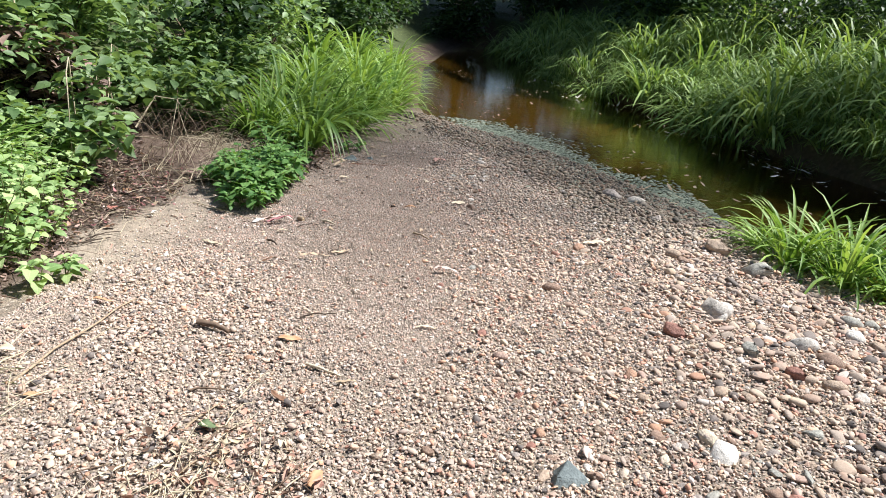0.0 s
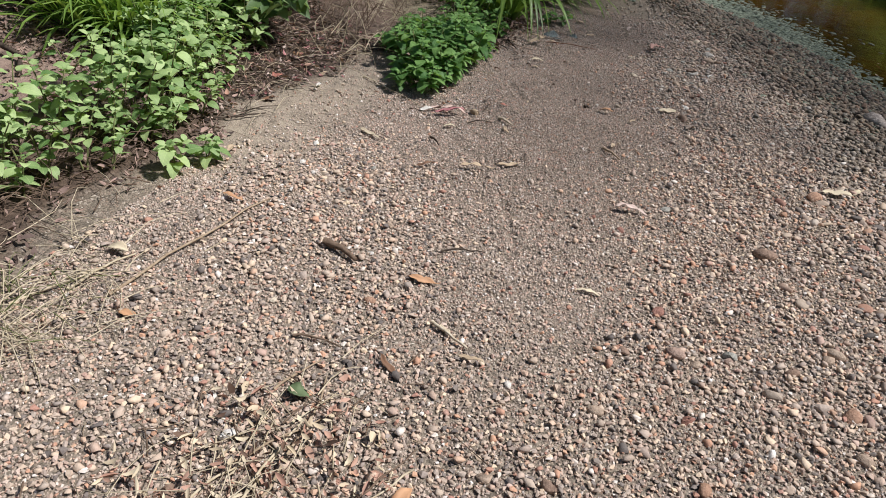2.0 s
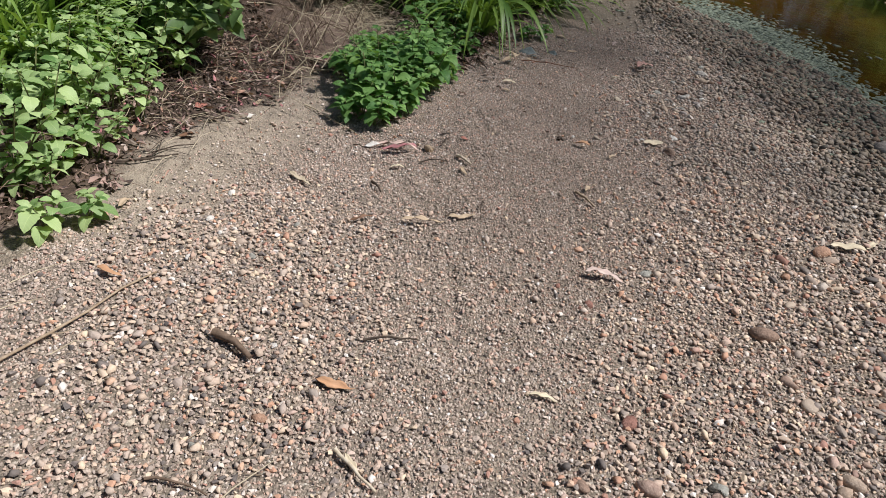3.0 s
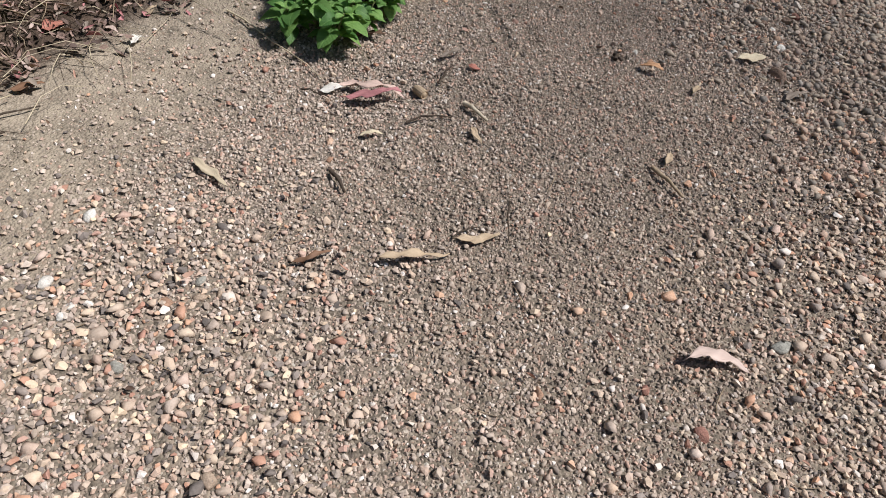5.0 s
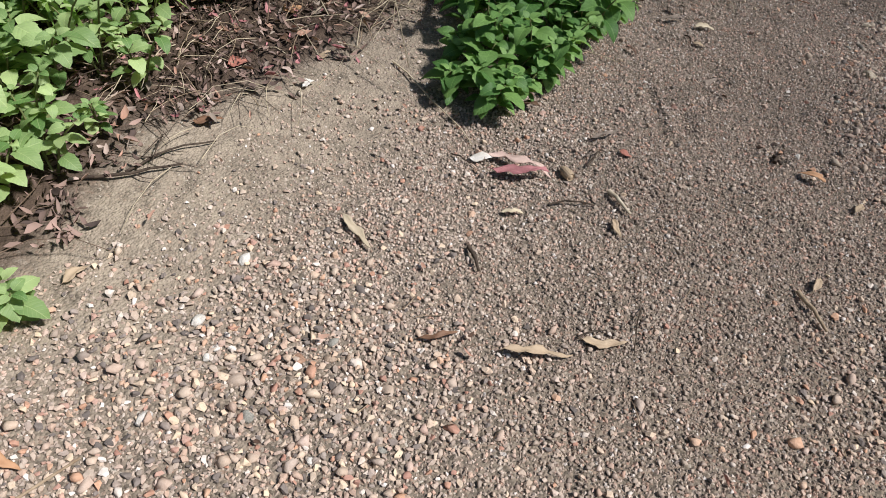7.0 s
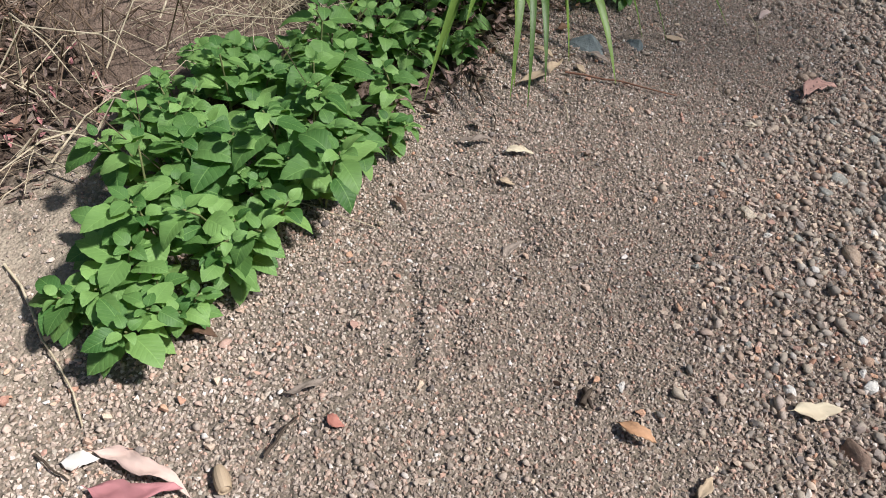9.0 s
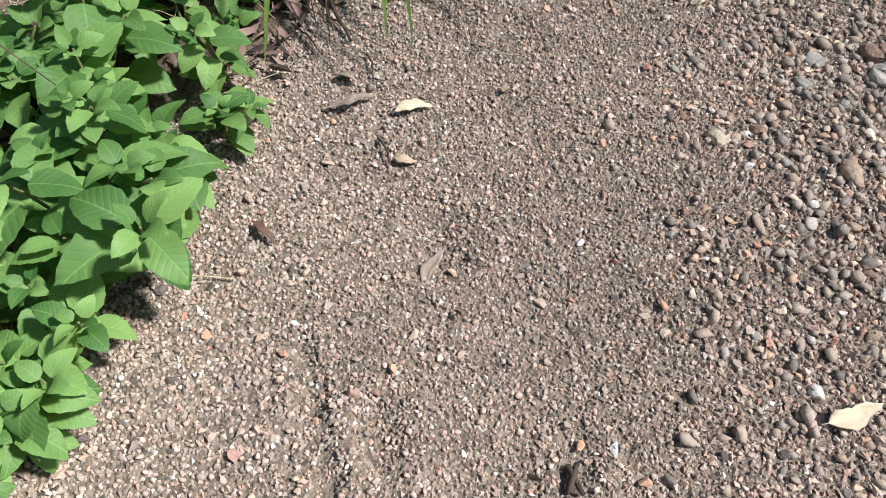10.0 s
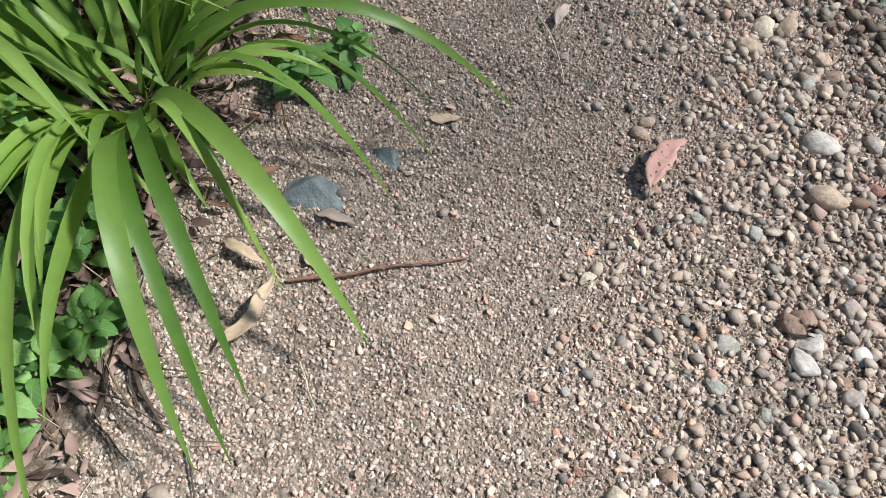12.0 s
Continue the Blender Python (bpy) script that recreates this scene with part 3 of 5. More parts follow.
def twig(x0, y0, x1, y1, thick, tone):
    a, b = Vector((x0, y0, 0)), Vector((x1, y1, 0))
    n = 7
    side = (b - a).cross(Vector((0, 0, 1))).normalized()
    bow, k = random.uniform(-0.06, 0.06) * (b - a).length, random.uniform(0, 6)
    pts = []
    for i in range(n):
        t = i / (n - 1)
        p = a.lerp(b, t) + side * (bow * math.sin(t * 3.14) + 0.012 * (b - a).length * math.sin(t * 11 + k))
        p.z = float(height(p.x, p.y)) + thick * 0.5 + 0.007 + 0.012 * math.sin(t * 3.14) * random.uniform(0.3, 1)
        pts.append(p - a)
    bm = bmesh.new()
    tube(bm, pts, thick * 0.55, thick * 0.3, 6)
    if (b - a).length > 0.25 and thick > 0.006:
        m = pts[3]
        tube(bm, [m, m + side * thick * 2.5 + (b - a).normalized() * thick * 2, m + side * thick * 4 + (b - a).normalized() * thick * 5], thick * 0.25, thick * 0.12, 4)
    me = bpy.data.meshes.new("twig")
    bm.to_mesh(me)
    bm.free()
    me.materials.append(WOODS[tone])
    ob = new("twig", me)
    ob.location = a
    words = {"tan": "tan dry", "pale": "pale straw-thin", "dark": "dark bent", "brown": "brown dry", "redbrown": "long reddish brown", "cream": "cream-coloured dry"}[tone]
    return tagged(ob, words + " twig lying on the gravel", "twig", "twigs on the gravel")


stone(-1.279, 3.400, 0.050, "white")
stone(-0.205, 3.326, 0.042, "orange")
stone(0.010, 3.409, 0.035, "red")
stone(0.301, 3.640, 0.071, "grey")
stone(-1.161, 3.167, 0.030, "white")
stone(-1.124, 3.169, 0.033, "cream")
stone(-1.162, 3.135, 0.030, "white")
stone(-1.001, 3.252, 0.040, "orange")
stone(-0.943, 3.290, 0.039, "tan")
stone(-0.917, 3.317, 0.035, "tan")
stone(-0.958, 3.101, 0.038, "orange")
stone(-1.163, 2.957, 0.049, "white")
stone(-0.837, 3.076, 0.034, "white")
stone(-0.730, 3.176, 0.032, "grey")
stone(-1.004, 3.081, 0.043, "grey")
stone(-1.244, 3.197, 0.047, "white")
stone(-0.869, 3.817, 0.035, "orange")
stone(-1.091, 3.289, 0.038, "tan")
stone(-0.964, 3.330, 0.038, "grey")
stone(0.007, 5.116, 0.044, "tan")
stone(0.288, 5.469, 0.090, "tan")
stone(0.199, 4.963, 0.049, "white")
stone(0.011, 5.490, 0.068, "cream")
stone(0.341, 4.868, 0.099, "brown")
stone(-0.142, 4.772, 0.039, "white")
stone(0.076, 6.316, 0.064, "tan")
stone(0.236, 5.816, 0.070, "grey")
stone(0.097, 5.545, 0.053, "brown")
stone(0.154, 5.468, 0.048, "grey")
stone(0.389, 5.796, 0.090, "pale")
stone(0.340, 5.603, 0.045, "white")
stone(0.307, 5.097, 0.050, "tan")
stone(0.376, 5.874, 0.087, "brown")
stone(-0.090, 5.680, 0.035, "grey")
stone(-0.051, 5.922, 0.058, "cream")
stone(0.361, 5.067, 0.067, "white")
stone(0.349, 5.097, 0.040, "white")
stone(-0.065, 5.535, 0.040, "orange")
stone(-0.439, 5.344, 0.018, "cream")
stone(-0.234, 5.528, 0.020, "white")
stone(0.387, 5.554, 0.065, "grey")
stone(0.072, 5.529, 0.030, "white")
stone(0.357, 5.448, 0.048, "orange")
stone(0.352, 5.390, 0.052, "mauve")
stone(0.311, 5.239, 0.050, "brown")
stone(0.112, 5.188, 0.031, "orange")
stone(0.205, 5.367, 0.038, "white")
stone(0.396, 5.291, 0.070, "brown")
stone(0.203, 5.727, 0.058, "grey")
stone(0.204, 5.136, 0.032, "tan")
stone(0.338, 5.194, 0.045, "white")
stone(0.432, 5.345, 0.060, "red")
stone(0.149, 5.526, 0.046, "mauve")
stone(0.294, 5.679, 0.046, "grey")
stone(0.074, 5.427, 0.040, "white")
stone(-0.076, 5.228, 0.040, "grey")
stone(0.089, 5.045, 0.030, "grey")
stone(0.402, 5.481, 0.062, "mauve")
stone(0.268, 5.391, 0.039, "mauve")
stone(0.499, 6.344, 0.120, "pale")
stone(0.396, 5.893, 0.082, "brown")
stone(0.090, 6.359, 0.054, "tan")
stone(0.048, 6.028, 0.050, "cream")
stone(0.327, 6.085, 0.063, "grey")
stone(0.496, 6.193, 0.118, "tan")
stone(0.366, 6.646, 0.089, "tan")
stone(0.473, 6.727, 0.097, "tan")
stone(0.411, 6.715, 0.102, "cream")
stone(0.196, 6.108, 0.048, "grey")
stone(0.569, 6.569, 0.067, "brown")
stone(0.499, 6.537, 0.065, "grey")
stone(0.508, 5.921, 0.077, "mauve")
stone(0.509, 5.821, 0.062, "white")
stone(0.556, 6.623, 0.078, "tan")
stone(0.476, 5.735, 0.066, "mauve")
stone(0.347, 6.207, 0.057, "mauve")
stone(0.433, 6.418, 0.053, "grey")
stone(0.507, 5.987, 0.062, "grey")
stone(0.459, 5.767, 0.047, "brown")
stone(0.632, 6.358, 0.074, "mauve")
stone(0.616, 6.235, 0.055, "red")
stone(0.273, 6.258, 0.051, "tan")
stone(0.620, 1.896, 0.075, "brown")
stone(-0.131, 1.662, 0.051, "orange")
stone(1.226, 2.997, 0.159, "red")
stone(1.519, 3.301, 0.258, "pale")
stone(1.082, 2.172, 0.120, "cream")
stone(1.100, 2.073, 0.155, "white")
stone(0.312, 2.858, 0.073, "red")
stone(0.999, 4.174, 0.128, "orange")
stone(0.723, 3.465, 0.122, "brown")
stone(0.088, 1.963, 0.067, "brown")
stone(-0.074, 1.930, 0.056, "tan")
stone(0.471, 2.112, 0.065, "orange")
stone(0.697, 2.165, 0.075, "tan")
stone(-0.696, 1.880, 0.059, "orange")
stone(-0.735, 1.577, 0.072, "brown")
stone(-0.751, 1.325, 0.052, "grey")
stone(-0.711, 1.781, 0.067, "white")
stone(-0.095, 2.267, 0.041, "white")
stone(1.550, 5.628, 0.229, "mauve")
stone(1.732, 5.569, 0.210, "pale")
stone(0.883, 2.023, 0.066, "cream")
stone(-0.235, 1.772, 0.056, "red")
stone(-0.255, 1.481, 0.042, "white")
stone(0.175, 1.591, 0.046, "red")
stone(0.233, 1.555, 0.043, "grey")
stone(0.574, 1.638, 0.092, "grey")
stone(-0.337, 1.365, 0.095, "tan")
stone(-0.658, 1.489, 0.054, "brown")
stone(-0.054, 1.686, 0.039, "grey")
stone(0.026, 1.701, 0.036, "tan")
stone(0.373, 2.423, 0.048, "brown")
stone(0.895, 2.150, 0.077, "brown")
stone(1.262, 2.502, 0.099, "tan")
stone(0.918, 2.416, 0.075, "tan")
stone(0.556, 2.699, 0.057, "pink")
stone(0.428, 2.358, 0.066, "red")
stone(0.128, 3.340, 0.047, "red")
stone(0.880, 2.843, 0.066, "tan")
stone(1.321, 3.707, 0.093, "tan")
stone(1.659, 4.140, 0.119, "brown")
stone(1.630, 4.244, 0.100, "tan")
stone(0.434, 2.039, 0.052, "red")
stone(0.375, 1.981, 0.051, "mauve")
stone(0.376, 2.644, 0.083, "pink")
stone(0.557, 2.727, 0.075, "grey")
stone(-0.612, 2.454, 0.052, "orange")
stone(0.751, 2.718, 0.069, "brown")
stone(-0.732, 2.941, 0.049, "tan")
stone(-0.720, 2.724, 0.038, "white")
stone(0.901, 2.883, 0.082, "tan")
stone(0.214, 2.583, 0.063, "brown")
stone(0.161, 2.272, 0.063, "tan")
stone(0.442, 2.626, 0.054, "tan")
stone(0.916, 2.597, 0.083, "orange")
stone(-0.894, 1.906, 0.041, "white")
stone(-0.885, 2.310, 0.042, "cream")
stone(-0.822, 1.874, 0.040, "white")
stone(-0.706, 2.317, 0.051, "grey")
stone(1.578, 3.310, 0.218, "pale")
stone(1.537, 2.872, 0.140, "grey")
stone(1.844, 2.992, 0.180, "pale")
stone(1.906, 2.858, 0.177, "brown")
stone(1.651, 2.682, 0.136, "red")
stone(1.955, 4.370, 0.239, "tan")
stone(2.045, 3.973, 0.261, "grey")
stone(2.213, 3.183, 0.164, "white")
stone(2.285, 3.357, 0.151, "grey")
stone(2.408, 3.361, 0.139, "grey")
stone(2.248, 3.053, 0.129, "tan")
stone(1.790, 2.622, 0.127, "tan")
stone(1.519, 2.264, 0.097, "grey")
stone(1.866, 2.547, 0.110, "pale")
stone(1.364, 2.471, 0.099, "tan")
stone(1.607, 4.226, 0.151, "tan")
stone(1.723, 4.986, 0.174, "mauve")
fallen_leaf(-0.488, 3.666, -0.377, 3.718, 0.023, "tan")
fallen_leaf(-0.633, 3.511, -0.485, 3.619, 0.020, "tan")
fallen_leaf(-0.813, 3.446, -0.739, 3.522, 0.013, "brown")
fallen_leaf(0.078, 3.503, 0.230, 3.543, 0.032, "pinkgrey")
fallen_leaf(0.197, 4.905, 0.303, 4.978, 0.038, "cream")
fallen_leaf(-0.13, 4.685, -0.045, 4.67, 0.032, "orange")
fallen_leaf(-0.560, 4.110, -0.513, 4.056, 0.018, "tan")
fallen_leaf(-0.001, 4.187, 0.009, 4.262, 0.020, "tan")
fallen_leaf(-0.840, 3.936, -0.784, 3.979, 0.016, "cream")
fallen_leaf(-1.186, 3.661, -1.047, 3.609, 0.024, "bark")
fallen_leaf(-1.02, 4.085, -0.955, 4.118, 0.031, "white")
fallen_leaf(-0.996, 4.131, -0.772, 4.161, 0.035, "pinkpale")
fallen_leaf(-0.947, 4.072, -0.783, 4.148, 0.043, "magenta")
fallen_leaf(-0.755, 4.395, -0.680, 4.488, 0.016, "greybrown")
fallen_leaf(-0.650, 4.400, -0.606, 4.397, 0.024, "red")
fallen_leaf(-0.670, 5.344, -0.593, 5.396, 0.023, "cream")
fallen_leaf(-0.807, 5.318, -0.722, 5.394, 0.017, "greybrown")
fallen_leaf(-0.764, 5.662, -0.664, 5.839, 0.027, "tan")
fallen_leaf(-0.639, 5.240, -0.589, 5.245, 0.021, "tan")
fallen_leaf(-1.053, 4.406, -0.939, 4.440, 0.032, "darkbrown")
fallen_leaf(0.058, 4.602, 0.080, 4.671, 0.022, "tan")
fallen_leaf(-0.518, 4.983, -0.495, 5.069, 0.025, "greybrown")
fallen_leaf(-0.427, 6.277, -0.348, 6.299, 0.023, "tan")
fallen_leaf(-0.847, 5.025, -0.786, 4.990, 0.017, "darkbrown")
fallen_leaf(-0.810, 5.416, -0.764, 5.406, 0.029, "greybrown")
fallen_leaf(-0.880, 5.612, -0.842, 5.635, 0.020, "tan")
fallen_leaf(0.072, 6.130, 0.180, 6.307, 0.053, "spotted")
fallen_leaf(-0.633, 5.990, -0.540, 5.974, 0.024, "greybrown")
fallen_leaf(-0.804, 5.905, -0.694, 5.844, 0.024, "tan")
fallen_leaf(-0.634, 5.904, -0.595, 5.864, 0.024, "tan")
fallen_leaf(-0.814, 6.388, -0.723, 6.432, 0.061, "brown")
fallen_leaf(-0.141, 6.609, -0.099, 6.677, 0.029, "pinkgrey")
fallen_leaf(-0.764, 6.043, -0.724, 6.079, 0.032, "brown")
fallen_leaf(-0.673, 6.488, -0.621, 6.507, 0.050, "brown")
fallen_leaf(-0.540, 6.523, -0.488, 6.562, 0.038, "tan")
fallen_leaf(-0.553, 2.643, -0.431, 2.646, 0.026, "orange")
fallen_leaf(-0.270, 2.322, -0.179, 2.309, 0.019, "tan")
fallen_leaf(-1.354, 2.760, -1.256, 2.769, 0.025, "orange")
fallen_leaf(-1.232, 2.030, -1.168, 2.027, 0.030, "orange")
fallen_leaf(1.026, 4.247, 1.185, 4.282, 0.041, "cream")
fallen_leaf(0.020, 2.831, 0.110, 2.848, 0.015, "cream")
fallen_leaf(-0.252, 1.732, -0.239, 1.818, 0.041, "orange")
fallen_leaf(0.611, 1.984, 0.632, 2.052, 0.030, "pinkgrey")
fallen_leaf(-0.532, 1.499, -0.484, 1.457, 0.029, "tan")
fallen_leaf(-1.476, 2.275, -1.386, 2.269, 0.037, "cream")
fallen_leaf(-1.605, 4.052, -1.592, 4.101, 0.029, "white")
fallen_leaf(-1.883, 4.306, -1.853, 4.378, 0.056, "orange")
fallen_leaf(-1.719, 4.096, -1.661, 4.073, 0.021, "pinkgrey")
fallen_leaf(-1.786, 4.251, -1.756, 4.302, 0.031, "pinkbrown")
fallen_leaf(-2.033, 4.383, -2.004, 4.439, 0.038, "red")
fallen_leaf(-1.818, 4.378, -1.797, 4.441, 0.029, "greybrown")
fallen_leaf(-1.893, 4.487, -1.817, 4.492, 0.026, "pinkgrey")
fallen_leaf(-1.671, 4.207, -1.641, 4.256, 0.021, "tan")
fallen_leaf(-1.834, 4.217, -1.750, 4.192, 0.025, "darkbrown")
fallen_leaf(-1.882, 4.565, -1.802, 4.555, 0.027, "brown")
fallen_leaf(0.364, 4.725, 0.446, 4.791, 0.034, "greybrown")
fallen_leaf(-1.741, 3.708, -1.674, 3.774, 0.033, "brown")
fallen_leaf(-1.823, 3.960, -1.785, 4.021, 0.049, "red")
fallen_leaf(-1.552, 3.098, -1.549, 3.169, 0.025, "tan")
fallen_leaf(-1.569, 3.021, -1.512, 3.013, 0.029, "pinkbrown")
fallen_leaf(-1.729, 3.921, -1.659, 3.939, 0.025, "greybrown")
fallen_leaf(-0.366, 2.439, -0.313, 2.389, 0.014, "cream")
fallen_leaf(-0.658, 1.991, -0.585, 1.986, 0.051, "green")
fallen_leaf(-0.483, 2.220, -0.384, 2.146, 0.018, "brown")
fallen_leaf(1.193, 4.299, 1.254, 4.362, 0.027, "cream")
twig(-0.609, 4.205, -0.524, 4.149, 0.0144, "cream")
twig(-0.846, 3.765, -0.786, 3.710, 0.0124, "dark")
twig(-0.387, 3.844, -0.354, 3.706, 0.0040, "dark")
twig(-0.038, 4.164, 0.056, 4.072, 0.0128, "tan")
twig(-0.735, 4.046, -0.624, 4.125, 0.0064, "dark")
twig(-1.072, 4.078, -0.980, 4.069, 0.0049, "dark")
twig(-0.489, 3.668, -0.443, 3.727, 0.0054, "dark")
twig(-0.215, 4.729, -0.186, 4.690, 0.0125, "dark")
twig(-1.061, 4.873, -0.834, 4.900, 0.0043, "pale")
twig(-1.210, 4.408, -1.299, 4.614, 0.0059, "pale")
twig(-0.706, 4.272, -0.699, 4.372, 0.0071, "dark")
twig(-0.903, 5.638, -0.808, 5.517, 0.0106, "dark")
twig(-0.929, 5.527, -0.937, 5.690, 0.0095, "dark")
twig(-0.682, 5.284, -0.639, 5.223, 0.0060, "dark")
twig(-0.925, 5.702, -0.857, 5.536, 0.0058, "dark")
twig(-0.874, 5.572, -0.814, 5.539, 0.0046, "dark")
twig(-0.948, 5.529, -0.855, 5.459, 0.0045, "dark")
twig(-0.763, 5.491, -0.727, 5.400, 0.0043, "dark")
twig(-0.653, 5.827, -0.303, 5.938, 0.0070, "redbrown")
twig(-0.179, 6.641, -0.115, 6.427, 0.0043, "pale")
twig(-0.599, 5.672, -0.557, 5.590, 0.0032, "pale")
twig(-1.313, 2.079, -1.193, 2.833, 0.0099, "tan")
twig(-1.524, 1.926, -1.380, 2.293, 0.0088, "pale")
twig(-0.570, 1.487, -0.581, 2.077, 0.0091, "tan")
twig(-0.575, 1.412, -0.571, 1.847, 0.0067, "pale")
twig(-0.568, 1.546, -0.560, 1.905, 0.0085, "pale")
twig(-0.693, 1.527, -0.635, 1.724, 0.0081, "pale")
twig(-0.663, 1.715, -0.508, 1.951, 0.0069, "tan")
twig(-0.369, 1.695, -0.261, 1.939, 0.0067, "brown")
twig(-0.881, 2.668, -0.740, 2.628, 0.0265, "brown")
twig(-0.871, 1.195, -0.776, 1.326, 0.0073, "pale")
twig(-0.389, 2.437, -0.248, 2.356, 0.0116, "cream")
twig(-0.320, 1.428, -0.157, 1.529, 0.0057, "brown")
twig(-1.723, 3.449, -1.631, 3.691, 0.0070, "dark")
twig(-0.246, 1.878, -0.348, 1.679, 0.0061, "pale")
twig(-0.748, 2.186, -0.599, 2.206, 0.0076, "brown")
twig(-0.693, 1.972, -0.626, 2.128, 0.0079, "tan")
twig(-0.495, 2.857, -0.343, 2.934, 0.0079, "dark")
twig(-1.428, 2.050, -1.405, 2.252, 0.0097, "pale")
twig(-1.419, 2.160, -1.463, 2.085, 0.0114, "pale")
twig(-1.783, 3.358, -1.631, 3.562, 0.0098, "dark")
twig(-1.687, 3.203, -1.747, 3.318, 0.0080, "dark")
twig(-1.463, 4.367, -1.041, 4.164, 0.0059, "pale")
twig(-0.208, 4.688, -0.201, 4.737, 0.0141, "dark")


def wedge_stone(x, y, size, tone, turn, tip):
    """A broken, sharp-edged stone: the hull of a few corners, its edges slightly worn."""
    r = random.Random(int(size * 1e4))
    bm = bmesh.new()
    for px, py, pz in ((-0.5, -0.28, 0), (0.5, -0.25, 0), (0.42, 0.2, 0), (-0.35, 0.3, 0), (-0.42, -0.18, 0.16), (0.4, -0.12, 0.12), (-0.05, 0.1, 0.36), (0.1, 0.26, 0.2)):
        bm.verts.new((px + r.uniform(-0.05, 0.05), py + r.uniform(-0.05, 0.05), pz + r.uniform(-0.02, 0.03)))
    bmesh.ops.convex_hull(bm, input=bm.verts)
    bmesh.ops.bevel(bm, geom=bm.edges[:], offset=0.018, segments=1, affect="EDGES")
    bmesh.ops.scale(bm, vec=(size, size, size), verts=bm.verts)
    me = bpy.data.meshes.new("stone")
    bm.to_mesh(me)
    bm.free()
    me.materials.append(STONES[tone])
    ob = new("stone", me)
    ob.location, ob.rotation_euler = (x, y, float(height(x, y)) - 0.006), (tip, 0.05, turn)
    return tagged(ob, f"broken sharp-edged {STONE_WORDS[tone]} stone on the gravel", "stone", "loose stones on the gravel")


# the slate wedges and the half-buried flat stone
wedge_stone(0.533, 1.885, 0.135, "slate", 0.2, 0.0).scale.z = 1.4
stone(0.606, 1.945, 0.05, "white")
wedge_stone(0.15, 1.685, 0.16, "mauve", -0.6, 0.1)
wedge_stone(-0.647, 6.04, 0.14, "slate", 0.05, 0.0)
wedge_stone(-0.497, 6.158, 0.085, "slate", -0.8, 0.0)
stone(0.407, 5.843, 0.075, "pale", 0.9, 0.2, 2)
stone(0.005, 5.492, 0.075, "cream", 1.1, -0.7, 5)


def seed_pod(x, y):
    bm = bmesh.new()
    bmesh.ops.create_uvsphere(bm, u_segments=14, v_segments=10, radius=0.5)
    for v in bm.verts:
        ring = math.atan2(v.co.y, v.co.x)
        k = 1 + 0.07 * math.cos(ring * 7)
        v.co = Vector((v.co.x * 0.5 * k, v.co.y * 0.5 * k, v.co.z * (1.15 if v.co.z < 0.3 else 0.75)))
    me = bpy.data.meshes.new("seed_pod")
    bmesh.ops.scale(bm, vec=(0.062, 0.062, 0.062), verts=bm.verts)
    bm.to_mesh(me)
    bm.free()
    me.materials.append(DRY["tan"])
    ob = new("seed_pod", me)
    ob.location, ob.rotation_euler = (x, y, float(height(x, y)) + 0.018), (1.45, 0.1, 0.9)
    return tagged(ob, "tan ribbed woody seed pod on the sand", "seed pod")


seed_pod(-0.742, 4.195)


# ---- herbs ----
HERB_LEAVES = [leaf_mesh("leaf", 50 + i, random.uniform(0.66, 0.8), 0.1 + 0.09 * i, 0.12 + 0.07 * i, 0.03, 10, 0.66) for i in range(5)]


PALE_LEAVES = [leaf_mesh("leaf", 150 + i, random.uniform(0.68, 0.8), 0.1 + 0.06 * i, 0.15 + 0.06 * i, 0.05, 8, 0.62) for i in range(5)]


def herb_plant(x, y, tall, leaf, stems=3, lean=(0, 0), nodes=4, label="bright green leafy herb with toothed oval leaves", group="green herbs at the edge of the gravel", green=None):
    plant = base("herb_plant", x, y, label, "herb", group)
    for _ in range(stems):
        az, out = random.uniform(0, 6.28), random.uniform(0.15, 0.5)
        tip = Vector((math.cos(az) * out * tall + lean[0] * tall, math.sin(az) * out * tall + lean[1] * tall, tall * random.uniform(0.75, 1.1)))
        pts = [tip * t + Vector((0, 0, 0.12 * tall * math.sin(t * 3.1))) for t in (0, 0.33, 0.66, 1)]
        pts[0].z = -0.03
        bm = bmesh.new()
        tube(bm, pts, 0.004, 0.002, 5)
        stem = part("stem", bm, STEM, plant)
        turn = random.uniform(0, 3.14)
        for k in range(nodes + 1):
            t = 0.28 + 0.72 * k / nodes
            i = min(int(t * 3), 2)
            p = pts[i].lerp(pts[i + 1], t * 3 - i)
            turn += 1.57 + random.uniform(-0.3, 0.3)
            top = k == nodes
            for s in range(4 if top else 2):
                a = turn + s * (1.57 if top else 3.14) + random.uniform(-0.3, 0.3)
                size = leaf * random.uniform(0.75, 1.2) * (0.6 if top else 1.0) * (0.75 + 0.25 * math.sin(t * 3))
                lf = part("leaf", random.choice(green or HERB_LEAVES), PALE_SUNLIT_HERB if green else HERB, stem)
                lf.location = p + Vector((-math.sin(a), math.cos(a), 0.2)) * leaf * (0.12 if top else 0.25)
                lf.rotation_euler = (random.uniform(-0.5, 0.25) + (0.45 if top else 0.08), random.uniform(-0.4, 0.4), a)
                lf.scale = (size, size, size)
    return plant


